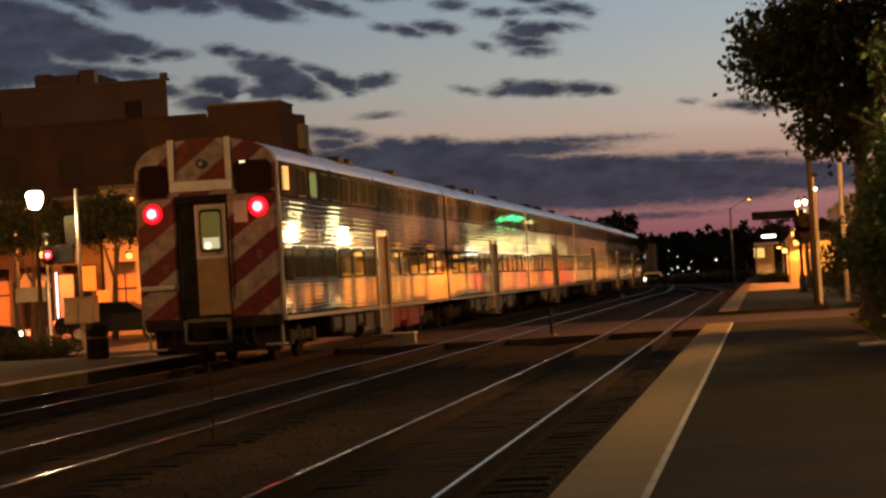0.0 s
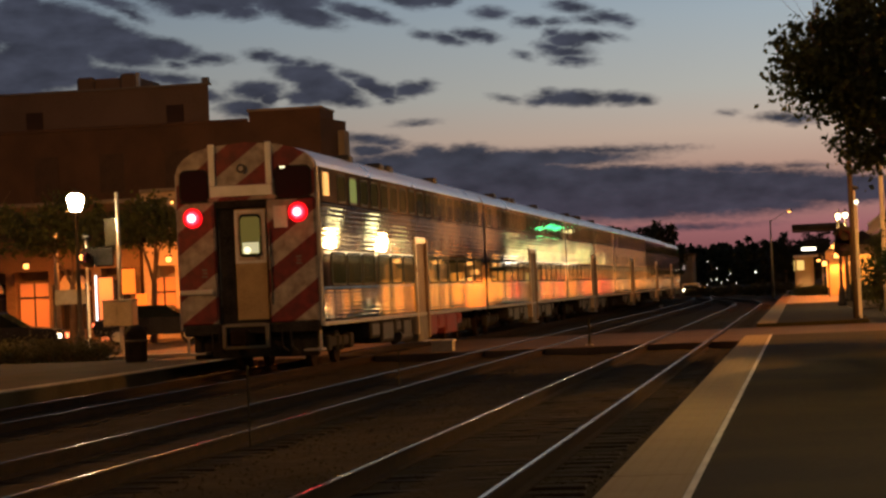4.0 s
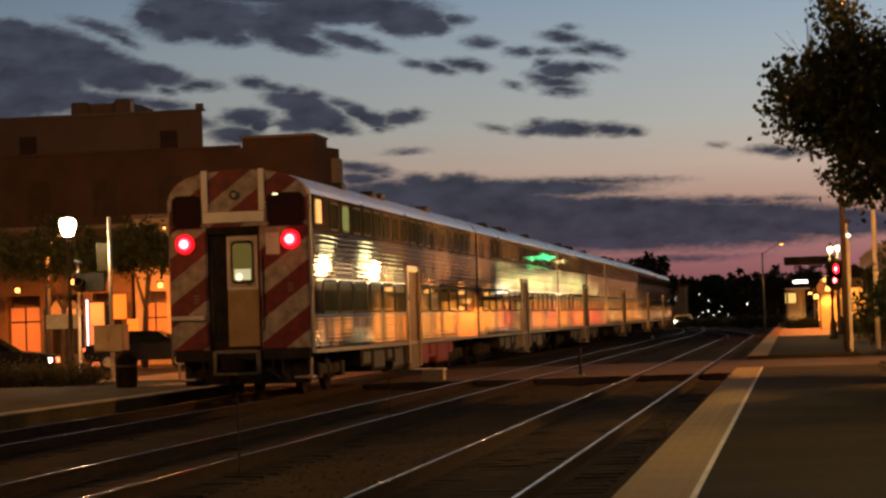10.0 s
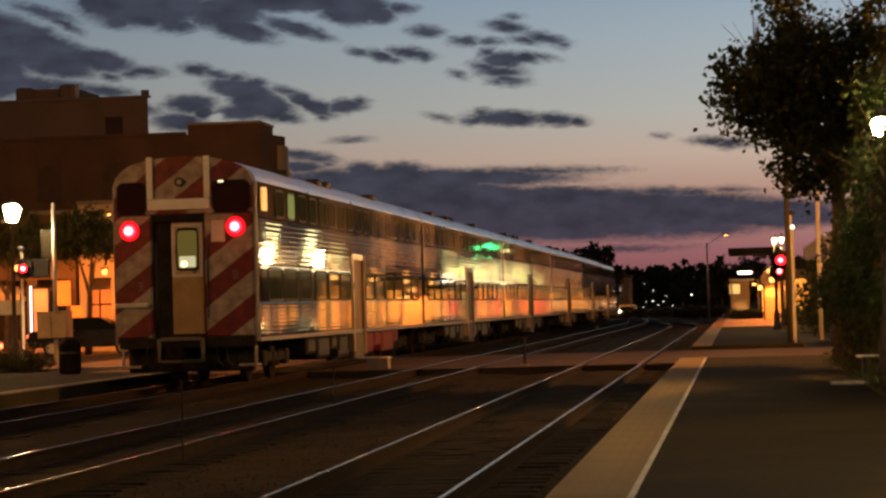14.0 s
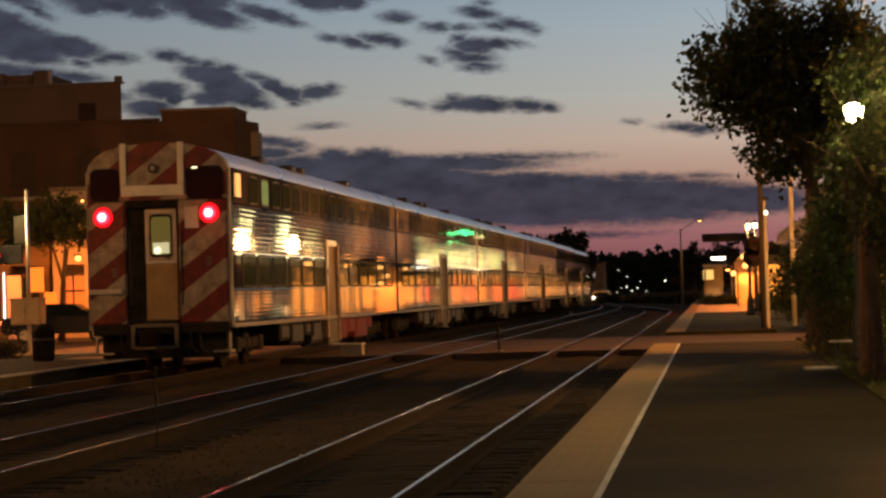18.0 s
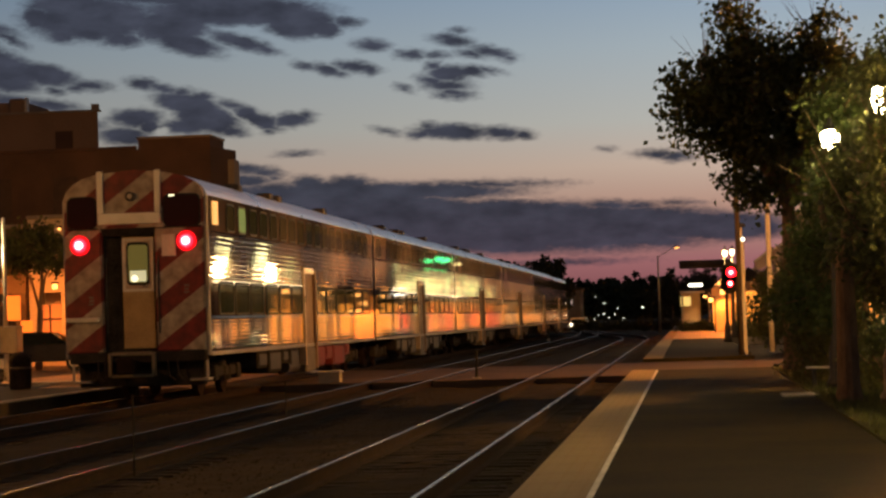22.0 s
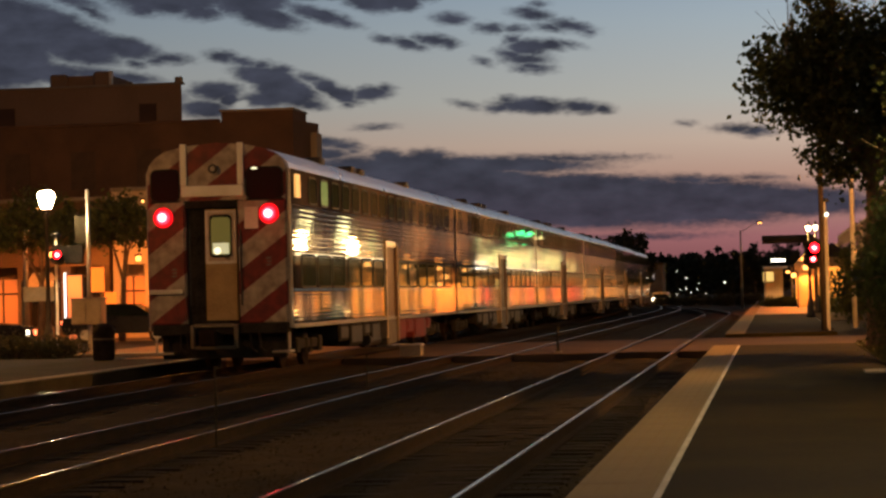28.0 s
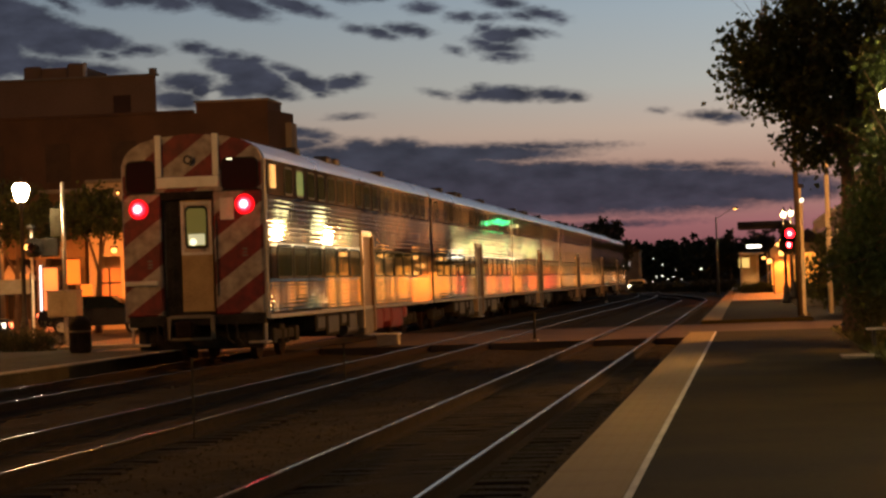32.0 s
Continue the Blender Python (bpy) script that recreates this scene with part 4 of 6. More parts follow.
def cab_end(car):
    """The striped end wall of the last car, with door, windows and lamps."""

    def wall(x0, x1, z0, z1, yy=0.0, depth=0.1, bevel=0.02):
        return Build().box(x0, x1, yy, yy + depth, z0, z1, bevel=bevel)

    part("end_panel", wall(-1.58, -0.77, 1.0, 3.62, -0.16, 0.24, 0.04), M["stripes"], car, "worn red and white diagonal warning stripes")
    part("end_panel", wall(0.37, 1.42, 1.34, 3.96, -0.16, 0.24, 0.04), M["stripes"], car, "worn red and white diagonal warning stripes", at=pose(0, 0, -0.34))
    for x in (-1.6, 1.42):
        part("end_post", wall(x, x + 0.07, 0.9, 4.25, -0.12, 0.2, 0.02), M["dull_steel"], car)
    top = Build().slab_y([(-1.56, 3.62), (1.42, 3.62), (1.42, 4.30), (1.36, 4.45), (1.22, 4.58), (1.0, 4.68), (0.65, 4.77), (-0.05, 4.84), (-0.8, 4.77), (-1.15, 4.68), (-1.36, 4.56), (-1.5, 4.42), (-1.56, 4.26)], -0.16, 0.1)
    hd = part("end_hood", top, M["stripes"], car, "rounded striped upper end above the door")
    for x0, x1 in ((-1.46, -0.88), (0.6, 1.34)):
        part("cab_window_pane", Build().slab_y(rounded(x0, x1, 3.64, 4.27, 0.13), -0.19, -0.1), M["cab_glass"], hd)
        part("window_gasket", Build().slab_y(rounded(x0 - 0.035, x1 + 0.035, 3.61, 4.305, 0.15), -0.176, -0.12), M["black"], hd)
        part("window_trim", Build().box(x0 - 0.03, x1 + 0.03, -0.18, -0.15, 3.6, 3.638, bevel=0.004), M["black"], hd)
    for x in (-0.83, 0.40):
        part("frame_bar", wall(x, x + 0.13, 3.94, 4.82, -0.235, 0.08, 0.012), M["bar_white"], hd, "white upright bar")
    part("frame_bar", wall(-0.82, 0.52, 3.70, 3.93, -0.25, 0.1, 0.015), M["bar_white"], hd, "white cross bar over the door")
    ring = Build().tube((-0.12, -0.17, 4.28), (-0.12, -0.25, 4.28), 0.10, n=20)
    part("headlamp_ring", ring, M["dark_metal"], hd)
    part("headlamp_lens", Build().tube((-0.12, -0.245, 4.28), (-0.12, -0.256, 4.28), 0.055, n=18), M["dull_steel"], hd)
    part("marker_lamp", Build().box(0.70, 0.82, -0.2, -0.15, 4.25, 4.29, bevel=0.01), M["door_lamp"], hd)
    # recessed door
    part("recess", wall(-0.77, 0.37, 1.0, 3.64, 0.02, 0.06, 0.0), M["black"], car)
    part("recess_lintel", wall(-0.8, 0.4, 3.46, 3.66, -0.12, 0.16, 0.01), M["black"], car)
    d = part("end_door", wall(-0.37, 0.32, 1.08, 3.44, -0.03, 0.06, 0.012), M["bronze"], car, "bronze-coloured end door with a lit window")
    for z0 in (2.28, 3.35):
        part("door_trim", Build().box(-0.36, 0.31, -0.045, -0.03, z0, z0 + 0.06, bevel=0.004), M["white_paint"], d)
    for x in (-0.36, 0.25):
        part("door_stile", Build().box(x, x + 0.06, -0.045, -0.03, 2.34, 3.35, bevel=0.004), M["white_paint"], d)
    part("door_panel", Build().box(-0.31, 0.26, -0.036, -0.029, 2.33, 3.37, bevel=0.003), M["door_tan"], d, "pale tan upper door panel")
    part("window_frame", Build().slab_y(rounded(-0.27, 0.22, 2.41, 3.32, 0.1), -0.042, -0.03), M["black"], d)
    part("lit_pane", Build().slab_y(rounded(-0.235, 0.185, 2.465, 3.265, 0.08), -0.047, -0.04), M["door_glow"], d, "pale green lit door window")
    part("vestibule_seat", Build().box(-0.2, 0.15, -0.0505, -0.046, 2.49, 2.72, bevel=0.001), M["door_seat"], d)
    part("vestibule_lamp", Build().tube((-0.10, -0.05, 2.555), (-0.10, -0.055, 2.555), 0.075, n=16), M["door_lamp"], d)
    part("kick_plate", Build().box(-0.34, 0.29, -0.04, -0.03, 1.12, 1.5, bevel=0.003), M["bronze"], d)
    for x in (-0.66, 0.44):
        part("grab_rail", Build().tube((x, -0.2, 1.4), (x, -0.2, 3.0), 0.018, n=8), M["dark_metal"], car)
    part("lamp_plate", wall(0.52, 0.82, 3.0, 3.46, -0.175, 0.03, 0.008), M["white_paint"], car)
    for x, zz in ((-1.22, 3.28), (1.06, 3.31)):
        cup = part("tail_lamp", Build().tube((x, -0.16, zz), (x, -0.22, zz), 0.19, n=24), M["dark_metal"], car)
        # outer and inner glow rings: the lamp's halo built as solid discs
        part("tail_halo", Build().tube((x, -0.2, zz), (x, -0.225, zz), 0.22, 0.2, n=24), M["tail_halo"], cup, "glowing ring standing in for the lamp's red halo")
        part("tail_lens", Build().tube((x, -0.215, zz), (x, -0.29, zz), 0.15, 0.13, n=24), M["tail_red"], cup, "lit red lens")
        part("tail_inner_halo", Build().tube((x, -0.286, zz), (x, -0.294, zz), 0.105, n=20), M["tail_mid"], cup)
        part("tail_core", Build().tube((x, -0.285, zz), (x, -0.302, zz), 0.07, n=18), M["tail_core"], cup)
    # small faded markings on the two panels
    for x, zz in ((-1.02, 2.02), (1.02, 2.22)):
        for k in range(3):
            part("marking", Build().box(x - 0.05 + 0.01 * (k == 1), x + 0.06, -0.168, -0.16, zz + 0.07 * k, zz + 0.07 * k + 0.035), M["grimy_steel"], car)
    part("step_bar", wall(-1.56, -0.84, 1.66, 1.76, -0.26, 0.1, 0.02), M["white_paint"], car, "pale step bar on the end panel")
    part("lit_cab_window", Build().box(SIDE, SIDE + 0.02, 0.42, 0.92, 3.66, 4.16), M["cab_window"], car, "cab side window lit orange")
    # buffer beam, coupler and hoses
    part("buffer_beam", wall(-1.5, 1.42, 0.78, 1.02, -0.2, 0.3, 0.03), M["black"], car)
    part("coupler_frame", Build().box(-0.66, -0.58, -0.3, -0.2, 0.5, 1.0, bevel=0.01).box(0.27, 0.36, -0.3, -0.2, 0.5, 1.0, bevel=0.01).box(-0.58, 0.27, -0.3, -0.2, 0.94, 1.02, bevel=0.01).box(-0.58, 0.27, -0.3, -0.2, 0.48, 0.55, bevel=0.01), M["grimy_steel"], car, "grimy steel frame round the coupler")
    part("coupler", Build().box(-0.3, -0.06, -0.7, 0.2, 0.6, 0.86, bevel=0.04).box(-0.36, 0.02, -0.85, -0.6, 0.55, 0.9, bevel=0.05), M["rust"], car)
    for x in (-0.9, -0.75, 0.6, 0.8):
        part("air_hose", Build().tube((x, -0.2, 0.85), (x + 0.05, -0.32, 0.5), 0.025, n=8).tube((x + 0.05, -0.32, 0.5), (x + 0.15, -0.26, 0.4), 0.025, n=8), M["black"], car)
    for s in (-1, 1):
        part("end_step", Build().box(*sorted((s * 1.05, s * 1.45)), -0.18, 0.3, 0.38, 0.43, bevel=0.01).box(*sorted((s * 1.41, s * 1.45)), -0.18, -0.12, 0.43, 0.8), M["dull_steel"], car)
    part("skirt", Build().box(-1.4, 1.3, 0.2, 0.4, 0.28, 0.8, bevel=0.02), M["black"], car)


cab_end(cars[0])

sb = thing("step_box", -9.05, 58.4, -0.012, "pale portable step box standing by the train door", "step box")
part("step_top", Build().box(-0.3, 0.3, -0.25, 0.25, 0.26, 0.3, bevel=0.01), M["white_paint"], sb)
part("step_body", Build().box(-0.27, 0.27, -0.22, 0.22, 0.0, 0.26, bevel=0.01), M["concrete"], sb)


# ---- lamps ----
def lamp_post(x, y, z, height, label, mat, scale=1.0):
    """A cast post with a tapering lantern on top."""
    t = thing("street_lamp", x, y, z, label, "street lamp", "street lamps")
    h = height
    part("post", Build().lathe((0, 0, 0), [(0.001, 0), (0.2, 0), (0.2, 0.12), (0.15, 0.2), (0.14, 0.7), (0.1, 0.8), (0.075, 0.95), (0.055, h - 0.75), (0.09, h - 0.7), (0.05, h - 0.62), (0.05, h - 0.5 * scale - 0.05), (0.13 * scale, h - 0.5 * scale - 0.01)], 14), M["dark_metal"], t, "dark cast iron post", smooth=True)
    k = scale
    part("globe", Build().lathe((0, 0, h), [(0.13 * k, -0.50 * k), (0.18 * k, -0.42 * k), (0.25 * k, -0.14 * k), (0.25 * k, -0.07 * k), (0.19 * k, 0.0), (0.08 * k, 0.04 * k), (0.001, 0.05 * k)], 16), mat, t, "glowing tapered lantern", smooth=True)
    part("cap", Build().lathe((0, 0, h), [(0.20 * k, 0.02), (0.12 * k, 0.09), (0.05, 0.12), (0.03, 0.2), (0.001, 0.26)], 14), M["dark_metal"], t, smooth=True)
    return t


lamp_post(-22.0, 69.3, 0.03, 4.95, "dark lamp post with a glowing white lantern beside the street", M["globe"], 1.0)
lamp_post(2.49, 40.0, 0.12, 4.36, "lamp post among the trees with a glowing lantern", M["globe_white"], 0.64)
lamp_post(2.82, 33.0, 0.12, 4.42, "lamp post half hidden in leaves, lantern lit", M["globe_white"], 0.75)
# added post hidden by foliage, to light the poles
lamp_post(4.6, 62.0, -0.02, 4.45, "hidden lamp post added behind the trees to light the poles", M["globe_white"])
lamp_post(1.72, 105.0, 0.1, 4.05, "lit platform lamp post with a bright lantern", M["globe_far"], 0.45)
lamp_post(2.34, 121.0, 0.1, 4.5, "lit platform lamp post near the station", M["globe_far"], 0.5)
# the next three posts are added out of view as fill light
lamp_post(3.75, 37.5, 0.12, 4.45, "unseen lamp post added between the trees to light the leaves", M["globe_grove"])
lamp_post(2.95, 24.5, 0.12, 4.45, "unseen lamp post added on the lawn to light platform and leaves", M["globe_lawn"])
for x, y in ((3.3, 17.0),):
    lamp_post(x, y, 0.12, 4.45, "unseen lamp post added on the lawn to light platform and leaves", M["globe_near"])

for x, y in ((1.4, 105.0), (1.9, 121.0)):
    d = bpy.data.lights.new("platform_lamp_light", "POINT")
    d.energy, d.color, d.shadow_soft_size = 700, (1.0, 0.55, 0.2), 0.2
    new("platform_lamp_light", d).location = (x, y, 4.0)

# ---- poles and crossing signals at the street ----
t = thing("utility_pole", 1.62, 74.0, 0.1, "weathered brown wooden utility pole beside the platform", "utility pole")
part("pole", Build().lathe((0, 0, 0), [(0.001, 0), (0.09, 0), (0.08, 3), (0.07, 9.2), (0.001, 9.25)], 14), M["pole_wood"], t, smooth=True)
part("cross_arm", Build().box(-1.1, 1.1, -0.06, 0.06, 8.55, 8.67, bevel=0.01), M["pole_wood"], t)
part("conduit", Build().tube((0.16, -0.03, 0.0), (0.16, -0.03, 3.55), 0.032, n=8), M["white_paint"], t, "pale conduit pipe")
part("pole_lamp", Build().lathe((0.16, -0.03, 3.62), [(0.001, -0.07), (0.06, -0.04), (0.06, 0.04), (0.001, 0.07)], 10), M["far_lamp"], t, "small lit lamp on the conduit")
t = thing("utility_pole", 2.68, 77.0, 0.1, "pale bare pole lit by the platform lamps", "utility pole")
part("pole", Build().lathe((0, 0, 0), [(0.001, 0), (0.085, 0), (0.075, 5.1), (0.001, 5.12)], 12), M["white_paint"], t, smooth=True)


def crossing_signal(x, y, z, label, lamps, mast=3.9):
    """Mast with crossbuck, hooded red lamps and a bell. Returns the turning lamp inserts."""
    t = thing("crossing_signal", x, y, z, label, "crossing signal", "crossing signals")
    part("mast", Build().lathe((0, 0, 0), [(0.001, 0), (0.16, 0), (0.16, 0.08), (0.045, 0.1), (0.04, mast), (0.001, mast)], 12), M["white_paint"], t, "silver painted mast", smooth=True)
    part("base", Build().box(-0.2, 0.2, -0.2, 0.2, -0.05, 0.1, bevel=0.02), M["old_concrete"], t)
    part("bell", Build().lathe((0, 0, mast), [(0.001, 0.0), (0.16, 0.02), (0.12, 0.12), (0.001, 0.14)], 12), M["dark_metal"], t, smooth=True)
    inserts = []
    for dx, dz, r in lamps:
        arm = part("lamp_arm", Build().tube((0, 0, dz), (dx, -0.05, dz), 0.03, n=8), M["galvanised"], t)
        part("backboard", Build().tube((dx, -0.06, dz), (dx, -0.08, dz), 0.32, n=24), M["black"], arm, "round black backing disc")
        part("hood", Build().tube((dx, -0.08, dz), (dx, -0.34, dz), r + 0.03, r + 0.03, 20, cap=False), M["black"], arm)
        # insert that turns its lit lens to the road and back
        ins = new("lamp_insert", Build().tube((0, -0.012, 0), (0, -0.022, 0), r, n=24).mesh("lamp_insert", M["signal_red"]))
        ins.parent = t
        ins.matrix_basis = pose(dx, -0.2, dz)
        back = part("insert_back", Build().tube((0, 0.012, 0), (0, -0.011, 0), r + 0.01, n=24), M["black"], ins)
        part("insert_core", Build().tube((0, -0.021, 0), (0, -0.03, 0), 0.06, n=16), M["signal_core"], ins)
        inserts.append((ins, dx, dz))
    return t, inserts


# the smaller lower lamp is added to imitate a reflection of the first
_, right_lamps = crossing_signal(1.76, 75.4, 0.05, "crossing signal mast by the platform, flashing red lamp with its reflection below", [(-0.36, 2.66, 0.15), (-0.4, 2.3, 0.09)], 4.1)
left_signal, left_lamps = crossing_signal(-22.06, 70.4, 0.03, "crossing signal with red lamps on the far side of the street", [(0.1, 3.02, 0.12)], 3.6)
part("amber_lamp", Build().lathe((-0.13, -0.1, 3.04), [(0.001, -0.09), (0.075, -0.05), (0.075, 0.05), (0.001, 0.09)], 12), M["sodium"], left_signal, "small amber lamp")
part("dark_lamp", Build().box(0.3, 0.9, -0.08, 0.02, 2.72, 3.32, bevel=0.04), M["black"], left_signal, "unlit black lamp housing")

t = thing("signal_pole", -20.9, 70.0, 0.03, "thin pale pole with a small sign beside the crossing", "pole")
part("pole", Build().lathe((0, 0, 0), [(0.001, 0), (0.07, 0), (0.06, 5.0), (0.001, 5.02)], 12), M["galvanised"], t, smooth=True)
part("sign_plate", Build().box(-0.42, -0.06, -0.02, 0.02, 3.35, 4.2, bevel=0.01), M["old_concrete"], t)
t = thing("signal_cabinet", -20.35, 68.2, 0.03, "grey metal signal cabinet on a stand by the crossing", "cabinet")
part("housing", Build().box(-0.5, 0.42, -0.3, 0.3, 0.85, 1.62, bevel=0.02), M["box_grey"], t)
part("lid", Build().box(-0.53, 0.45, -0.33, 0.33, 1.62, 1.66, bevel=0.01), M["box_grey"], t)
part("stand", Build().box(-0.05, 0.05, -0.05, 0.05, 0, 0.85), M["galvanised"], t)
part("door", Build().box(-0.44, -0.06, -0.32, -0.30, 0.9, 1.56, bevel=0.005), M["box_grey"], t)
for x, y, h in ((-6.33, 26.1, 0.92), (-6.75, 38.6, 0.72)):
    t = thing("marker_post", x, y, -0.2, "thin pale metal stake standing between two tracks", "post", "marker posts")
    part("post", Build().tube((0, 0, 0), (0, 0, h), 0.013, n=8), M["old_concrete"], t)
    part("cap", Build().tube((0, 0, h), (0, 0, h + 0.03), 0.018, n=8), M["old_concrete"], t)
for x, y in ((-5.3, 58.0), (-9.0, 150.0)):
    t = thing("marker_post", x, y, -0.02, "short grey marker post beside the crossing", "post", "marker posts")
    part("post", Build().tube((0, 0, 0), (0, 0, 0.72), 0.035, n=10), M["old_concrete"], t)
    part("foot", Build().box(-0.1, 0.1, -0.1, 0.1, -0.1, 0.05, bevel=0.01), M["concrete"], t)


# ---- station ----
def station():
    t = thing("station_building", 0, 0, 0.1, "low station with a lit canopy and orange sodium lights", "station")
    # long hall on the right and a canopy across the platform end
    hall = Build().box(3.4, 5.2, 166, 186, 0, 3.4)
    part("wall", hall, M["cream"], t, "cream masonry wall lit orange")
    part("roof", Build().slab_y([(2.9, 3.4), (5.7, 3.4), (4.3, 4.4)], 165, 187), M["roofing"], t)
    arch = [(-0.75, 0.6), (0.75, 0.6), (0.75, 2.2)] + [(0.75 * math.cos(math.pi * i / 8), 2.2 + 0.6 * math.sin(math.pi * i / 8)) for i in range(1, 8)] + [(-0.75, 2.2)]
    me_w = Build()
    me_w.v = [(3.36, y, z) for y, z in arch] + [(3.4, y, z) for y, z in arch]
    na = len(arch)
    me_w.f = [tuple(range(na)), tuple(range(2 * na - 1, na - 1, -1))] + [(i, i + na, (i + 1) % na + na, (i + 1) % na) for i in range(na)]
    me_w.m = [0] * len(me_w.f)
    me_w = me_w.mesh("hall_window", M["hall_orange"])
    me_d = Build().box(3.36, 3.4, -0.55, 0.55, 0.02, 2.2).mesh("hall_door", M["dark_metal"])
    for k in range(11):
        o = new("hall_door" if k == 4 else "hall_window", me_d if k == 4 else me_w)
        o.parent, o.matrix_basis = t, pose(0, 167 + 1.8 * k, 0)
    for x0, x1, y0, y1, z0, z1 in ((-0.5, 2.6, 168, 176, 2.75, 2.95),):
        part("canopy", Build().box(x0, x1, y0, y1, z0, z1, bevel=0.03), M["roofing"], t)
    part("gable", Build().slab_y([(1.6, 2.4), (3.2, 2.4), (3.2, 2.8), (2.35, 3.55), (1.6, 2.9)], 160, 160.3), M["cream"], t, "gable wall lit orange")
    part("gable_wall", Build().box(1.75, 3.1, 160, 166, 0, 2.4), M["cream"], t)
    for y in (160.3, 162.2, 164.1):
        part("gable_window", Build().box(1.72, 1.75, y, y + 1.5, 0.5, 2.2, bevel=0.01), M["hall_orange"], t)
    part("dark_roof", Build().box(-0.6, 3.4, 181, 192, 4.9, 5.35, bevel=0.05), M["roofing"], t)
    for x in (3.2,):
        part("roof_post", Build().tube((x, 182, 0), (x, 182, 4.9), 0.12, n=8), M["dark_metal"], t)
    for x, y in ((-0.4, 168.3), (0.75, 168.3), (1.5, 168.3), (2.4, 168.3)):
        part("canopy_post", Build().tube((x, y, 0), (x, y, 2.75), 0.07, n=8), M["cream"], t)
    part("lit_panel", Build().box(-0.55, 0.2, 171.0, 171.1, 1.8, 2.5, bevel=0.01), M["panel_yellow"], t, "lit yellow shelter window")
    part("rear_wall", Build().box(-0.5, 0.9, 174, 174.3, 0, 2.75), M["cream"], t)
    part("hall_end_window", Build().box(3.6, 5.0, 165.96, 166.0, 0.5, 2.7, bevel=0.01), M["hall_orange"], t)
    part("canopy_edge", Build().box(-0.55, 1.2, 167.8, 168.0, 2.7, 2.86, bevel=0.02), M["white_paint"], t)
    return t


station()


def fixture(name, x, y, z, label, size, mat, watts=0.0, colour=(1, 0.5, 0.15)):
    t = thing(name, x, y, z, label, "lamp", "station and wall lamps")
    sx, sy, sz = size
    part("housing", Build().box(-sx - 0.04, sx + 0.04, -sy - 0.04, sy + 0.04, sz, sz + 0.08, bevel=0.01), M["dark_metal"], t)
    part("lens", Build().box(-sx, sx, -sy, sy, -sz, sz, bevel=min(sx, sy, sz) * 0.3), mat, t, "glowing lens")
    if watts:
        d = bpy.data.lights.new(name + "_light", "SPOT")
        d.energy, d.color, d.shadow_soft_size = watts, colour, 0.12
        d.spot_size, d.spot_blend = radians(150), 0.6
        o = new(name + "_light", d)
        o.location = (x, y, z - sz - 0.14)
    return t


SOD = (1.0, 0.25, 0.034)
fixture("canopy_light", 0.55, 165.0, 3.35, "bright white tube light over the platform end", (0.5, 0.1, 0.1), M["tube"])
fixture("wall_lantern", 2.35, 159.4, 2.75, "orange sodium lamp on the station gable", (0.16, 0.14, 0.16), M["sodium"], 550, (1.0, 0.23, 0.03))
fixture("wall_lantern", 1.25, 171.5, 2.55, "warm lamp under the shelter canopy", (0.14, 0.12, 0.07), M["sodium"], 500, (1.0, 0.55, 0.2))
fixture("wall_lantern", 3.15, 158.6, 2.2, "orange sodium lamp beside the station gable", (0.13, 0.1, 0.13), M["sodium"], 260, SOD)
fixture("wall_lantern", 1.45, 150.0, 2.2, "orange sodium lamp beside the platform", (0.14, 0.12, 0.14), M["sodium"], 350, SOD)
# added lamps and their stands, which bring the orange light onto the concrete
for k in range(4):
    fixture("platform_light", 2.15, 127 + 14 * k, 3.3, "sodium lamp added to light the concrete platform orange", (0.16, 0.14, 0.12), M["sodium"], 2500, (1.0, 0.23, 0.028))
    t = thing("lamp_stand", 2.6, 127 + 14 * k, 0.1, "slim dark stand under a sodium lamp", "lamp stand", "lamp stands")
    part("post", Build().tube((0, 0, 0), (0, 0, 3.3), 0.045, n=8), M["dark_metal"], t)
    part("arm", Build().tube((0, 0, 3.28), (-0.3, 0, 3.28), 0.025, n=6), M["dark_metal"], t)
for x, y in ((1.7, 150.0),):
    t = thing("lamp_stand", x, y, 0.1, "slim dark stand under a sodium lamp", "lamp stand")
    part("post", Build().tube((0, 0, 0), (0, 0, 2.3), 0.04, n=8), M["dark_metal"], t)
    part("arm", Build().tube((0, 0, 2.26), (-0.2, 0, 2.26), 0.025, n=6), M["dark_metal"], t)


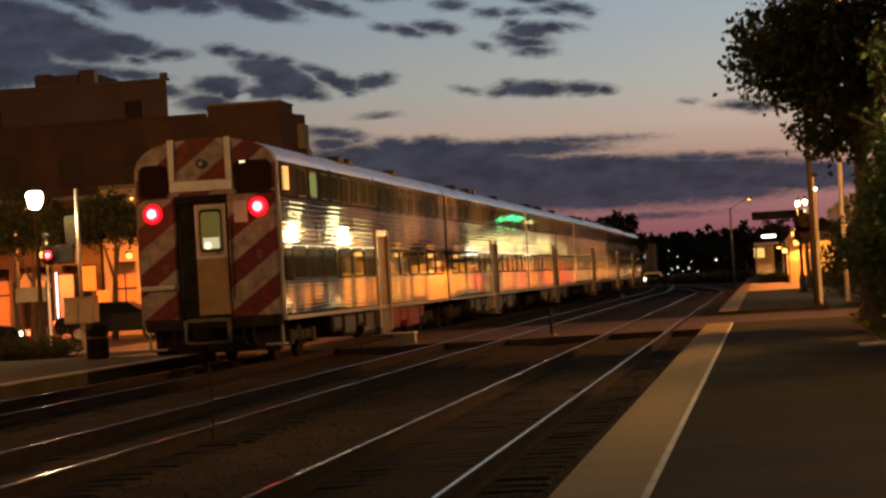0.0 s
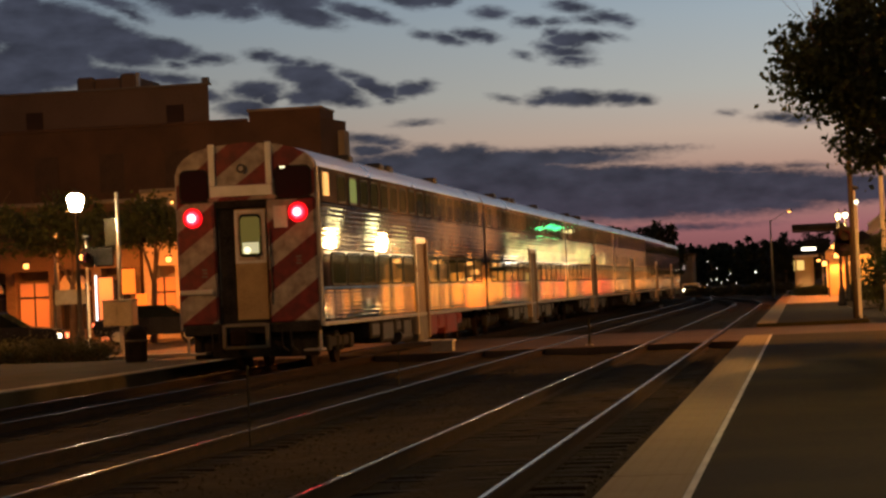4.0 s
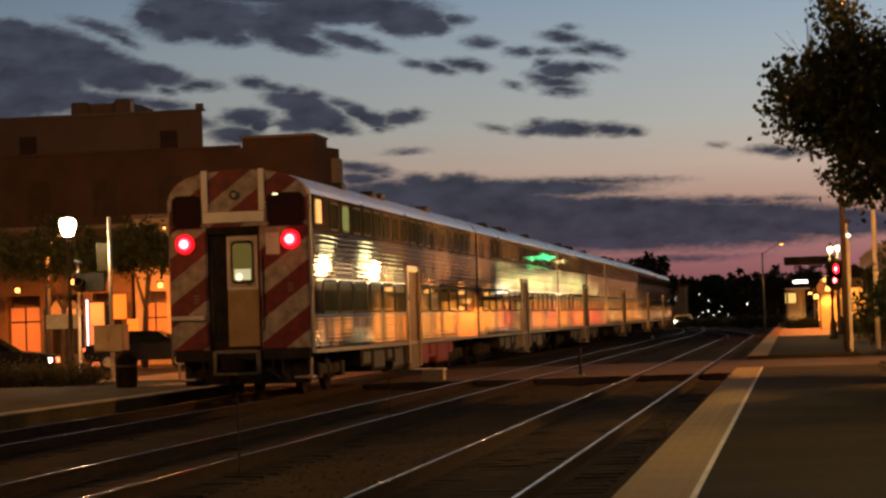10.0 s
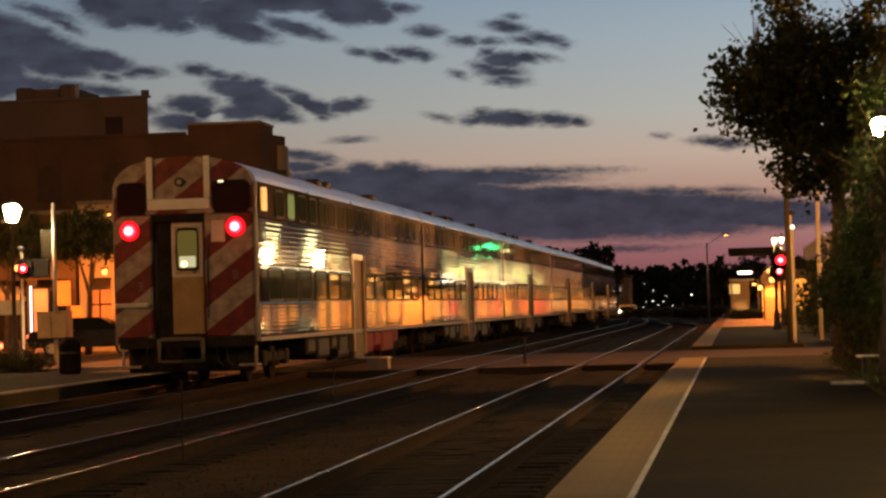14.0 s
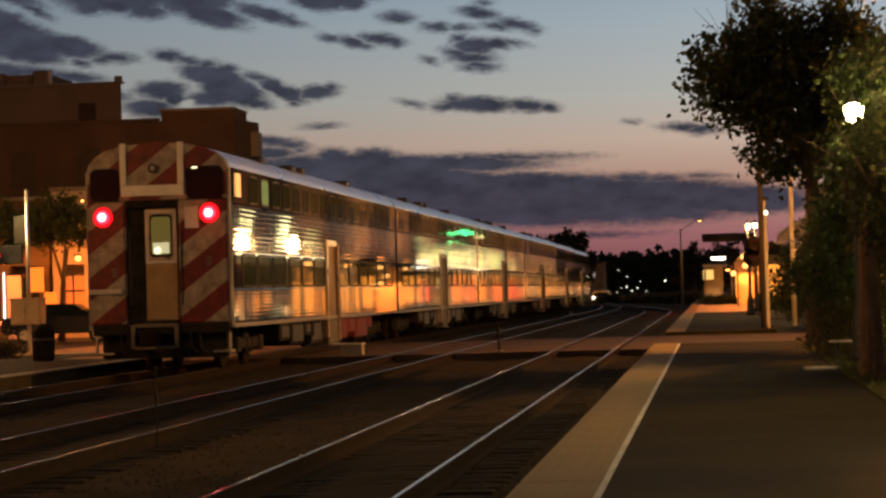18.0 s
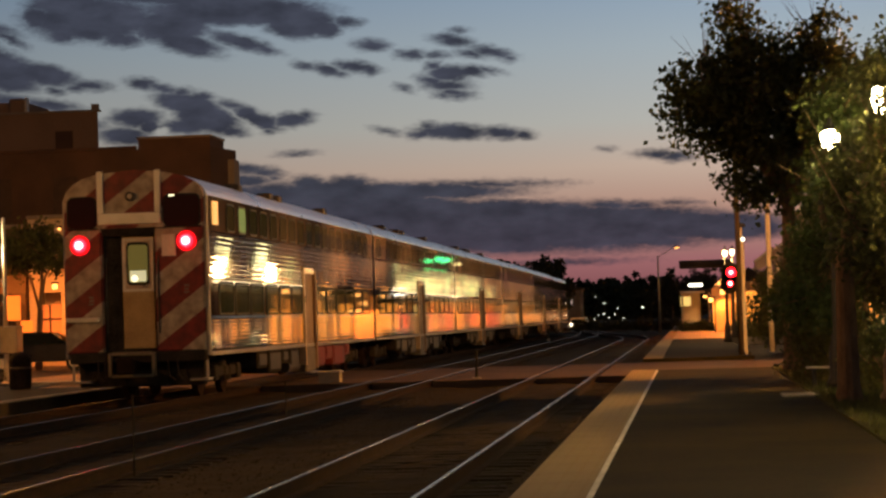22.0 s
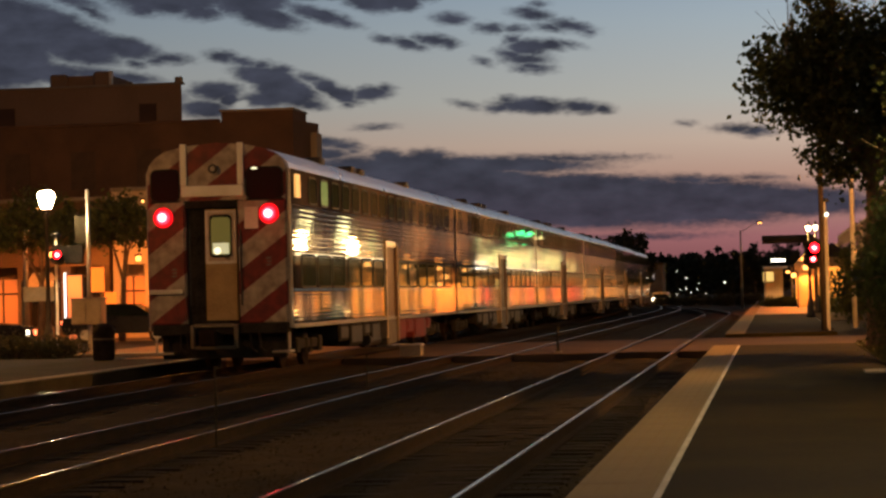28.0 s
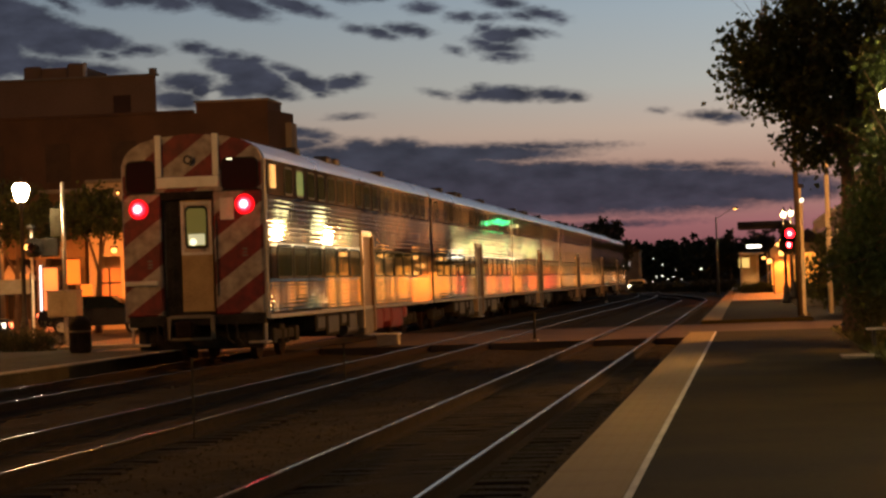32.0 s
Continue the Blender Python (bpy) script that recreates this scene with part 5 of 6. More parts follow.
def shop_block(y0, y1, height, seed, street, lit=()):
    """One brick building of the shopping street behind the station. street: the glow of its street-level windows, or None.
    lit: upper windows of many small panes as (from, to, low, high, columns, rows, share lit)."""
    rnd = random.Random(seed)
    t = thing("shop_building", 16.0, y0, -0.2, "brown brick shop building with warmly lit windows at street level", "shop", "shops behind the station")
    L = y1 - y0
    part("wall", Build().box(0, 12, 0, L, 0, height), M["brown_wall"], t)
    part("cornice", Build().box(-0.2, 0.1, 0, L, height - 0.1, height + 0.25, bevel=0.03), M["coping"], t)
    n = max(1, int(L / 6.0))
    p = L / n
    for k in range(n):
        part("fascia", Build().box(-0.12, 0.0, k * p + 0.2, (k + 1) * p - 0.2, 4.35, 4.8, bevel=0.02), M["coping"], t)
        part("pier", Build().box(-0.25, 0.0, k * p - 0.2, k * p + 0.2, 0, 4.3, bevel=0.02), M["brown_wall"], t)
        w = (p - 0.5) / 3
        for i in range(3):
            a = k * p + 0.25 + w * i
            top = rnd.choice((2.6, 3.0, 3.0, 3.4, 3.9))
            mat = M["dim_glass"] if street is None or rnd.random() < 0.12 else M[rnd.choice(street)]
            above = M["dim_glass"] if street is None else M[rnd.choice(("shop_faint", "shop_dim", "dim_glass"))]
            if y0 + a < 197 and street:
                mat, above, top = M[rnd.choice(("shop_dim", "shop_faint"))], M["dim_glass"], 2.1
            part("shop_window", Build().box(-0.06, 0.0, a + 0.08, a + w - 0.08, 0.1, top, bevel=0.01), mat, t)
            part("transom_light", Build().box(-0.05, 0.0, a + 0.08, a + w - 0.08, top + 0.12, 4.25, bevel=0.01), above, t)
        for z in (5.6, 8.8):
            if z + 2 < height and not any(q[0] - y0 < (k + 1) * p and q[1] - y0 > k * p for q in lit):
                part("upper_window", Build().box(-0.03, 0.0, k * p + 1.9, (k + 1) * p - 1.9, z, z + 1.7, bevel=0.01), M["dark_glass"], t)
    for a, c, low, high, cols, rows, share in lit:
        w, h = (c - a) / cols, (high - low) / rows
        glows = ("office_white", "office_white", "shop_white") if c - a < 8 else ("shop_white", "shop_cool", "shop_cream")
        for i in range(cols):
            for j in range(rows):
                if rnd.random() < share:
                    ya, za = a - y0 + w * i, low + 0.2 + h * j
                    part("window_pane", Build().box(-0.05, 0.0, ya + 0.06, ya + w - 0.06, za, za + h - 0.1), M[rnd.choice(glows)], t)
    return t


ORANGE = ("shop_orange", "shop_orange", "shop_dim", "shop_amber")
shop_block(112, 170, 5.2, 1, None)
first_home = shop_block(171, 216, 12.0, 2, ORANGE, [
    (176.5, 181.0, 6.3, 7.7, 3, 3, 0.8), (191.8, 197.6, 6.0, 7.8, 4, 3, 0.85), (199.5, 214, 5.5, 6.4, 9, 2, 0.6)])
part("lit_soffit", Build().box(-0.5, -0.3, 2, 44, 5.0, 5.2, bevel=0.02), M["soffit"], first_home, "thin lit strip under the upper floor")
shop_block(217, 282, 14.5, 3, ORANGE)
neon_home = shop_block(283, 372, 15.5, 4, ("shop_orange", "shop_red", "shop_dim"), [
    (285, 300, 5.4, 8.6, 7, 5, 0.8), (301, 326, 5.4, 7.6, 12, 3, 0.9), (327, 352, 5.4, 8.8, 12, 5, 0.9), (353, 371, 5.4, 8.0, 8, 4, 0.7)])
part("lit_soffit", Build().box(-0.5, -0.3, 1, 88, 4.95, 5.25, bevel=0.02), M["soffit"], neon_home, "thin lit strip under the upper floor")
for a, c, low, high in ((50, 54, 10.1, 10.5), (55, 58, 10.4, 10.9), (59, 63, 10.0, 10.4), (64, 69, 10.4, 10.8), (39, 42, 9.6, 10.1)):
    part("neon_sign", Build().box(-0.15, -0.05, a, c, low, high, bevel=0.02), M["neon_green"], neon_home, "green neon sign")
for a, c, low in ((76, 80, 9.9), (81.5, 86, 10.1)):
    part("lit_sign", Build().box(-0.15, -0.05, a, c, low, low + 0.5, bevel=0.02), M["shop_white"], neon_home, "small pale lit sign")
shop_block(373, 440, 12.5, 5, ("shop_red", "shop_red", "shop_orange"), [(374, 402, 5.4, 7.8, 11, 3, 0.75), (404, 432, 5.4, 6.6, 11, 2, 0.85)])
shop_block(441, 560, 13.0, 6, ("shop_amber", "shop_dim", "shop_pale"))
shop_block(561, 960, 11.5, 8, ("shop_pale", "shop_pale", "shop_dim"))
for x, y in ((12.0, 160.0), (12.0, 172.0)):
    lamp_post(x, y, -0.2, 6.4, "tall lit lamp post in the shopping street", M["globe_street"], 0.7)
# added floodlights, unseen, brighten the walls that the train side mirrors
for k in range(21):
    t = thing("floodlight", 8.5, 150 + 30 * k, -0.2, "unseen hooded sodium floodlight added to brighten the shop fronts", "floodlight", "floodlights")
    part("post", Build().tube((0, 0, 0), (0, 0, 4.9), 0.06, n=8), M["dark_metal"], t)
    part("hood", Build().box(-0.2, 0.1, -0.2, 0.2, 4.8, 5.2, bevel=0.03), M["dark_metal"], t)
    part("lens", Build().box(0.1, 0.13, -0.17, 0.17, 4.83, 5.17), M["sodium"], t)
    d = bpy.data.lights.new("facade_fill_light", "SPOT")
    d.energy, d.color, d.shadow_soft_size, d.spot_size, d.spot_blend = (1500, 1300, 3200)[k] if k < 3 else 7800, (1.0, 0.5, 0.18), 0.15, radians(150), 0.4
    o = new("facade_fill_light", d)
    o.matrix_basis = look(Vector((8.8, 150 + 30 * k, 4.8)), Vector((16, 150 + 30 * k, 4.0)))


# ---- street lamp far ahead ----
t = thing("street_lamp", -2.45, 200.0, -0.3, "tall thin street lamp with an orange head on an arm", "street lamp", "street lamps")
part("post", Build().lathe((0, 0, 0), [(0.001, 0), (0.13, 0), (0.06, 6.6), (0.001, 6.7)], 10), M["galvanised"], t, smooth=True)
part("arm", Build().tube((0, 0, 6.5), (1.5, 0, 7.4), 0.025, n=8), M["galvanised"], t)
part("head", Build().box(1.4, 1.9, -0.12, 0.12, 7.32, 7.44, bevel=0.02), M["dark_metal"], t)
part("lens", Build().box(1.5, 1.8, -0.1, 0.1, 7.22, 7.34, bevel=0.02), M["sodium"], t, "orange lens")


# ---- buildings across the street ----
def window_mesh(w, h):
    return Build().box(-w / 2, w / 2, -0.06, 0.0, -h / 2, h / 2).mesh("window", M["blind"])


def brick_building():
    t = thing("brick_building", 0, 0, 0, "dark brown brick building with a stepped parapet", "building", "buildings across the street")
    part("wall", Build().prism([(-44, 100), (-20.5, 100), (-19.95, 103), (-24.5, 124), (-44, 124)], 0, 9.35), M["brick_dark"], t)
    part("parapet", Build().box(-23.7, -20.5, 100.0, 103, 9.35, 9.78), M["brick_dark"], t)
    part("coping", Build().box(-23.78, -20.44, 99.94, 103.05, 9.78, 9.88, bevel=0.02), M["coping"], t)
    part("coping", Build().box(-44, -23.8, 99.94, 100.3, 9.352, 9.5, bevel=0.02), M["brick_dark"], t)
    part("pier", Build().box(-20.3, -19.85, 102.0, 103.2, 0, 8.9, bevel=0.02), M["coping"], t)
    wm = window_mesh(1.1, 1.7)
    for x in (-42, -39, -36, -33, -30, -27):
        for z in (4.6, 7.4):
            o = new("window", wm)
            o.parent, o.matrix_basis = t, pose(x, 99.995, z)
    return t


def stucco_building():
    t = thing("stucco_building", 0, 0, 0, "tall tan building with a roof tower behind the brick one", "building", "buildings across the street")
    part("wall", Build().prism([(-62, 130), (-33.1, 130), (-38.6, 150), (-62, 150)], 0, 13.95), M["stucco"], t)
    part("coping", Build().box(-60, -33.0, 129.9, 130.4, 13.95, 14.08, bevel=0.02), M["coping"], t)
    part("tower", Build().box(-41.0, -37.6, 131, 136, 13.95, 14.75), M["stucco"], t)
    part("chimney", Build().box(-38.5, -37.6, 130.6, 131.4, 13.95, 14.95, bevel=0.12), M["stucco"], t)
    part("flue", Build().box(-37.6, -37.45, 130.8, 131.2, 13.95, 14.98, bevel=0.02), M["white_paint"], t, "pale metal flue")
    part("chimney", Build().box(-41.1, -40.1, 130.6, 131.4, 13.95, 14.85, bevel=0.12), M["stucco"], t)
    part("finial", Build().box(-33.5, -33.1, 130, 130.4, 14.08, 14.4, bevel=0.03), M["coping"], t)
    wm = Build().box(-0.5, 0.5, -0.06, 0, -0.62, 0.6).mesh("shutter", M["brick_dark"])
    for x in (-43.5, -35.1):
        o = new("shutter", wm)
        o.parent, o.matrix_basis = t, pose(x, 129.995, 12.3)
    return t


brick_building()
stucco_building()


def storefront(x0, x1, height, mat, label, bays):
    """A low shop building: wall with piers, glazed bays, awnings and a cornice."""
    y = 96.0
    t = thing("shop_building", x0, y, 0.03, label, "shop", "shops across the street")
    w = x1 - x0
    part("wall", Build().box(0, w, 0, 3.8, 3.1, height), mat, t)
    part("back_wall", Build().box(0, w, 0.9, 3.8, 0, 3.1), mat, t)
    part("cornice", Build().box(-0.05, w + 0.05, -0.12, 0.1, height - 0.05, height + 0.12, bevel=0.03), M["coping"], t)
    p = w / bays
    pier = Build().box(-0.22, 0.22, -0.05, 0.9, 0, 3.1, bevel=0.02).mesh("pier", mat)
    glz = Build().box(-p / 2 + 0.3, p / 2 - 0.3, 0.3, 0.34, 0.55, 2.6).mesh("pane", M["shop_glass"])
    lit = Build().box(-p / 2 + 0.3, p / 2 - 0.3, 0.3, 0.34, 0.55, 2.6).mesh("pane", M["front_lit"])
    mullion = Build().box(-0.03, 0.03, 0.26, 0.3, 0.55, 2.6).mesh("mullion", M["dark_metal"])
    transom = Build().box(-p / 2 + 0.3, p / 2 - 0.3, 0.25, 0.3, 1.95, 2.02).mesh("transom", M["dark_metal"])
    sill = Build().box(-p / 2 + 0.22, p / 2 - 0.22, 0.2, 0.9, 0, 0.55, bevel=0.01).mesh("stall_riser", mat)
    aw = Build().slab_y([(-p / 2 + 0.35, 2.2), (p / 2 - 0.35, 2.2), (p / 2 - 0.35, 2.35), (p / 4 - 0.2, 2.85), (-p / 4 + 0.2, 2.85), (-p / 2 + 0.35, 2.35)], -0.7, 0.2).mesh("awning", M["cream"])
    for k in range(bays + 1):
        o = new("pier", pier)
        o.parent, o.matrix_basis = t, pose(min(max(k * p, 0.22), w - 0.22), 0, 0)
    for k in range(bays):
        for name, me in (("pane", lit if k % 3 == 0 else glz), ("stall_riser", sill), ("mullion", mullion), ("transom", transom)) + ((("awning", aw),) if k % 2 else ()):
            o = new(name, me)
            o.parent, o.matrix_basis = t, pose((k + 0.5) * p, 0, 0)
    return t


storefront(-27.6, -19.6, 6.25, M["cream"], "cream two-storey shop front lit orange by street light", 5)
storefront(-45.0, -27.75, 5.9, M["ochre"], "row of low shop fronts in orange light", 9)
for x in (-26.1, -23.2, -29.3, -32.3, -35.2):
    fixture("wall_lantern", x, 94.6, 3.35, "orange sodium lamp on a shop front", (0.09, 0.08, 0.1), M["sodium"], 190, SOD)
# added lamps that wash the upper facade, where the lower ones don't reach
for x in (-26.0, -23.4, -20.8):
    fixture("wall_lantern", x, 95.1, 5.75, "small orange lamp added to brighten the upper cream facade", (0.05, 0.05, 0.05), M["sodium"], 190, SOD)
t = thing("doorway_light", -29.6, 95.6, 0.9, "upright white tube light beside a shop door", "lamp")
part("tube", Build().tube((0, 0, 0), (0, 0, 1.95), 0.04, n=10), M["door_tube"], t)
part("mount", Build().box(-0.05, 0.05, 0.05, 0.4, 0.9, 1.0), M["dark_metal"], t)
t = thing("shop_sign", -28.08, 95.3, 2.0, "square panel glowing orange under a street lamp on the shop front", "sign", "orange panels on the shop front")
part("panel", Build().box(-0.3, 0.3, -0.06, 0.0, 0.0, 1.04, bevel=0.015), M["panel_orange"], t)
part("bracket", Build().box(-0.04, 0.04, 0.0, 0.75, 0.45, 0.55), M["dark_metal"], t)
t = thing("shop_sign", -27.52, 95.3, 1.18, "low square panel glowing orange beside a shop window", "sign", "orange panels on the shop front")
part("panel", Build().box(-0.25, 0.25, -0.06, 0.0, 0.0, 0.8, bevel=0.015), M["panel_orange"], t)
part("bracket", Build().box(-0.04, 0.04, 0.0, 0.75, 0.3, 0.4), M["dark_metal"], t)
t = thing("shop_door", -29.15, 95.5, 0.03, "pale pinkish lit shop doorway beside a tube light", "door")
part("leaf", Build().box(-0.32, 0.32, 0.0, 0.05, 0.0, 2.7, bevel=0.01), M["door_pink"], t)
part("frame", Build().box(-0.38, -0.32, -0.02, 0.07, 0.0, 2.76).box(0.32, 0.38, -0.02, 0.07, 0.0, 2.76).box(-0.32, 0.32, -0.02, 0.07, 2.7, 2.76), M["dark_metal"], t)
t = thing("litter_bin", -16.38, 56.0, 0.1, "dark round litter bin with a domed lid on the far platform", "litter bin")
part("drum", Build().lathe((0, 0, 0), [(0.001, 0), (0.24, 0), (0.27, 0.06), (0.28, 0.6), (0.27, 0.64)], 18), M["black"], t, smooth=True)
part("lid", Build().lathe((0, 0, 0.64), [(0.29, 0), (0.29, 0.06), (0.22, 0.2), (0.1, 0.27), (0.001, 0.28)], 18), M["black"], t, smooth=True)
part("band", Build().lathe((0, 0, 0.5), [(0.283, 0), (0.29, 0.01), (0.29, 0.04), (0.283, 0.05)], 18), M["grimy_steel"], t)
t = thing("notice_board", -24.6, 76.5, 0.03, "dark notice board on two legs by the street", "notice board")
part("board", Build().box(-0.6, 0.6, -0.04, 0.04, 1.6, 2.1, bevel=0.01), M["box_grey"], t)
for x in (-0.58, 0.58):
    part("leg", Build().box(x - 0.04, x + 0.04, -0.04, 0.04, 0, 2.3), M["dark_metal"], t)


# ---- cars ----
def car_thing(x, y, z, rz, label, tail=True):
    t = thing("car", x, y, z, label, "car", "cars", rz=rz)
    prof = [(-2.2, 0.35), (2.2, 0.35), (2.25, 0.7), (2.1, 0.88), (1.25, 0.98), (0.55, 1.4), (-0.9, 1.42), (-1.6, 1.02), (-2.15, 0.96), (-2.27, 0.7)]
    part("body", Build().slab_y(prof[:4] + prof[4:5] + [(-1.6, 1.0)] + prof[8:], -0.85, 0.85), M["car_paint"], t, "dark glossy body")
    part("cabin", Build().slab_y([(1.2, 0.98), (0.55, 1.38), (-0.9, 1.4), (-1.6, 1.0)], -0.72, 0.72), M["dark_glass"], t)
    part("roof_panel", Build().slab_y([(0.55, 1.38), (0.5, 1.44), (-0.85, 1.46), (-0.95, 1.4)], -0.7, 0.7), M["car_paint"], t)
    wm = Build().tube((0, -0.1, 0), (0, 0.1, 0), 0.32, n=18)
    rim = Build().tube((0, -0.11, 0), (0, 0.11, 0), 0.2, n=12)
    for wx in (-1.35, 1.35):
        for wy in (-0.78, 0.78):
            w = part("tyre", wm, M["tyre"], t, at=pose(wx, wy, 0.32))
            part("rim", rim, M["dull_steel"], w)
    for wy in (-0.62, 0.62):
        part("tail_lamp", Build().box(-2.29, -2.2, wy - 0.16, wy + 0.16, 0.7, 0.85, bevel=0.01), M["car_tail"], t)
        part("head_lamp", Build().box(2.17, 2.27, wy - 0.14, wy + 0.14, 0.62, 0.76, bevel=0.01), (M["car_tail"] if wy > 0 and z > 0 else M["head_lamp"]) if tail else M["white_paint"], t)
    return t


car_thing(-23.35, 64.6, 0.03, 8, "dark sedan waiting at the crossing with lights on")
car_thing(-24.0, 85.0, 0.03, 5, "dark parked car in front of the shops", tail=False)


def van(x, y, z, label):
    t = thing("van", x, y, z, label, "van", "cars")
    part("body", Build().slab_y([(-0.92, 0.32), (0.92, 0.32), (0.95, 0.8), (0.84, 1.38), (0.7, 1.52), (-0.7, 1.52), (-0.84, 1.38), (-0.95, 0.8)], 0, 4.6), M["white_paint"], t, "pale body")
    part("windscreen", Build().box(-0.74, 0.74, -0.02, 0.0, 0.92, 1.34), M["dark_glass"], t)
    part("bumper", Build().box(-0.93, 0.93, -0.1, 0.05, 0.3, 0.55, bevel=0.03), M["dark_metal"], t)
    part("head_lamp", Build().tube((-0.72, -0.03, 0.78), (-0.72, -0.08, 0.78), 0.16, n=16), M["head_lamp"], t, "lit headlight")
    part("head_lamp", Build().tube((0.72, -0.03, 0.78), (0.72, -0.08, 0.78), 0.12, n=16), M["white_paint"], t, "unlit headlight")
    for wy in (0.9, 3.6):
        for wx in (-0.8, 0.8):
            part("tyre", Build().tube((wx - 0.11, wy, 0.34), (wx + 0.11, wy, 0.34), 0.34, n=16), M["tyre"], t)


van(-11.75, 250.0, -0.3, "pale far van facing with one bright headlight")


# ---- trees ----
def leaf_clumps(b, rnd, lobes, count, size, depth=1.0):
    """Small bent leaves gathered in twiggy clumps inside uneven lobes."""
    total = sum(l[3] * l[4] * l[5] for l in lobes)
    for cx, cy, cz, rx, ry, rz in lobes:
        share = int(count * rx * ry * rz / total)
        clumps = max(6, share // 26)
        for _ in range(clumps):
            while True:
                p = Vector((rnd.uniform(-1, 1), rnd.uniform(-1, 1), rnd.uniform(-1, 1)))
                if p.length <= 1:
                    break
            q = p.length ** 0.45 / max(p.length, 1e-3)
            p = p * q * rnd.uniform(0.72, 1.1)
            c = Vector((cx + p.x * rx, cy + p.y * ry, cz + p.z * rz))
            r = rnd.uniform(0.1, 0.25)
            for _ in range(26):
                o = c + Vector((rnd.gauss(0, r), rnd.gauss(0, r), rnd.gauss(0, r * 0.8)))
                s = size * rnd.uniform(0.6, 1.35)
                d = Vector((rnd.gauss(0, 1), rnd.gauss(0, 1), rnd.gauss(-0.4, 0.8))).normalized()
                w = d.orthogonal().normalized()
                w = (w + d.cross(w) * rnd.uniform(-1, 1)).normalized()
                k = len(b.v)
                up = d.cross(w) * (s * 0.12)
                b.v += [tuple(o), tuple(o + d * s * 0.5 + w * s * 0.36 + up), tuple(o + d * s), tuple(o + d * s * 0.5 - w * s * 0.36 + up)]
                b.f += [(k, k + 1, k + 2), (k, k + 2, k + 3)]
    b.m = [0] * len(b.f)


def tree(x, y, z, label, trunk_r, fork, lobes, count, size, seed, mat, group="street trees", twigs=0):
    rnd = random.Random(seed)
    t = thing("tree", x, y, z, label, "tree", group)
    w = Build()
    top = Vector((rnd.uniform(-0.1, 0.1), rnd.uniform(-0.1, 0.1), fork))
    w.tube((0, 0, -0.1), (0, 0, 0.25), trunk_r * 1.35, trunk_r, 12)
    w.tube((0, 0, 0.25), tuple(top), trunk_r, trunk_r * 0.75, 12)
    for cx, cy, cz, rx, ry, rz in lobes:
        c = Vector((cx - x, cy - y, cz - z))
        mid = top.lerp(c, 0.5) + Vector((rnd.uniform(-0.2, 0.2), rnd.uniform(-0.2, 0.2), 0.2))
        w.tube(tuple(top), tuple(mid), trunk_r * 0.55, trunk_r * 0.38, 8)
        w.tube(tuple(mid), tuple(c), trunk_r * 0.38, trunk_r * 0.2, 7)
        for _ in range(9):
            e = c + Vector((rnd.gauss(0, rx * 0.6), rnd.gauss(0, ry * 0.6), rnd.gauss(0.1, rz * 0.6)))
            w.tube(tuple(mid.lerp(c, rnd.uniform(0.3, 1))), tuple(e), trunk_r * 0.16, 0.008, 5)
    for _ in range(twigs):
        a, b_, c, d, e, f = rnd.choice(lobes)
        o = Vector((a - x, b_ - y, c - z))
        q = Vector((rnd.uniform(-1, 0.9) * d, rnd.uniform(-0.5, 0.5) * e, rnd.uniform(0.35, 1.0) * f))
        q = q.normalized() * (max(d, f) * rnd.uniform(1.2, 1.6))
        m1 = o + q * 0.6
        w.tube(tuple(o), tuple(m1), 0.02, 0.012, 4).tube(tuple(m1), tuple(o + q + Vector((0, 0, 0.2))), 0.012, 0.004, 4)
        w.tube(tuple(m1), tuple(o + q * 0.95 + Vector((rnd.uniform(-0.2, 0.2), 0, 0.3))), 0.008, 0.003, 4)
    part("trunk", w, M["bark"], t)
    lv = Build()
    leaf_clumps(lv, rnd, [(a - x, b_ - y, c - z, d, e, f) for a, b_, c, d, e, f in lobes], count, size)
    part("crown", lv, mat, t)
    return t


tree(2.25, 52.0, 0.12, "large dark street tree with a dense uneven crown", 0.2, 3.6,
     [(0.5, 52, 6.15, 0.85, 1.1, 1.1), (1.45, 52, 6.2, 1.1, 1.3, 1.5), (1.35, 52, 7.9, 0.5, 0.7, 0.75), (2.9, 52.4, 6.3, 1.3, 1.3, 1.2), (3.05, 52.3, 7.6, 0.55, 0.6, 0.6), (1.75, 52, 4.7, 0.95, 1.2, 0.95), (3.5, 53, 5.0, 1.3, 1.3, 1.4), (2.1, 52.2, 7.3, 0.45, 0.6, 0.4)],
     27000, 0.14, 5, M["leaf"], twigs=34)
tree(2.75, 43.5, 0.12, "bushy tree lit green by the lamp lanterns", 0.16, 2.2,
     [(3.3, 42.4, 5.0, 1.1, 1.0, 0.8), (2.95, 42.6, 3.5, 0.85, 1.0, 0.9), (2.0, 43.2, 1.75, 0.45, 0.8, 0.45), (3.5, 42.4, 3.0, 1.1, 1.2, 1.3), (2.6, 41.6, 4.9, 0.5, 0.5, 0.4), (2.25, 38.6, 3.6, 0.3, 0.25, 0.22), (2.9, 39.2, 3.7, 0.6, 0.5, 0.5), (2.3, 42, 1.7, 0.6, 0.5, 0.7), (2.5, 43, 2.9, 0.5, 0.5, 0.6), (2.4, 42.4, 2.7, 0.3, 0.4, 0.3), (2.75, 43.4, 3.6, 0.4, 0.5, 0.5), (1.97, 42.0, 2.60, 0.25, 0.25, 0.25)],
     21000, 0.13, 7, M["leaf_green"])
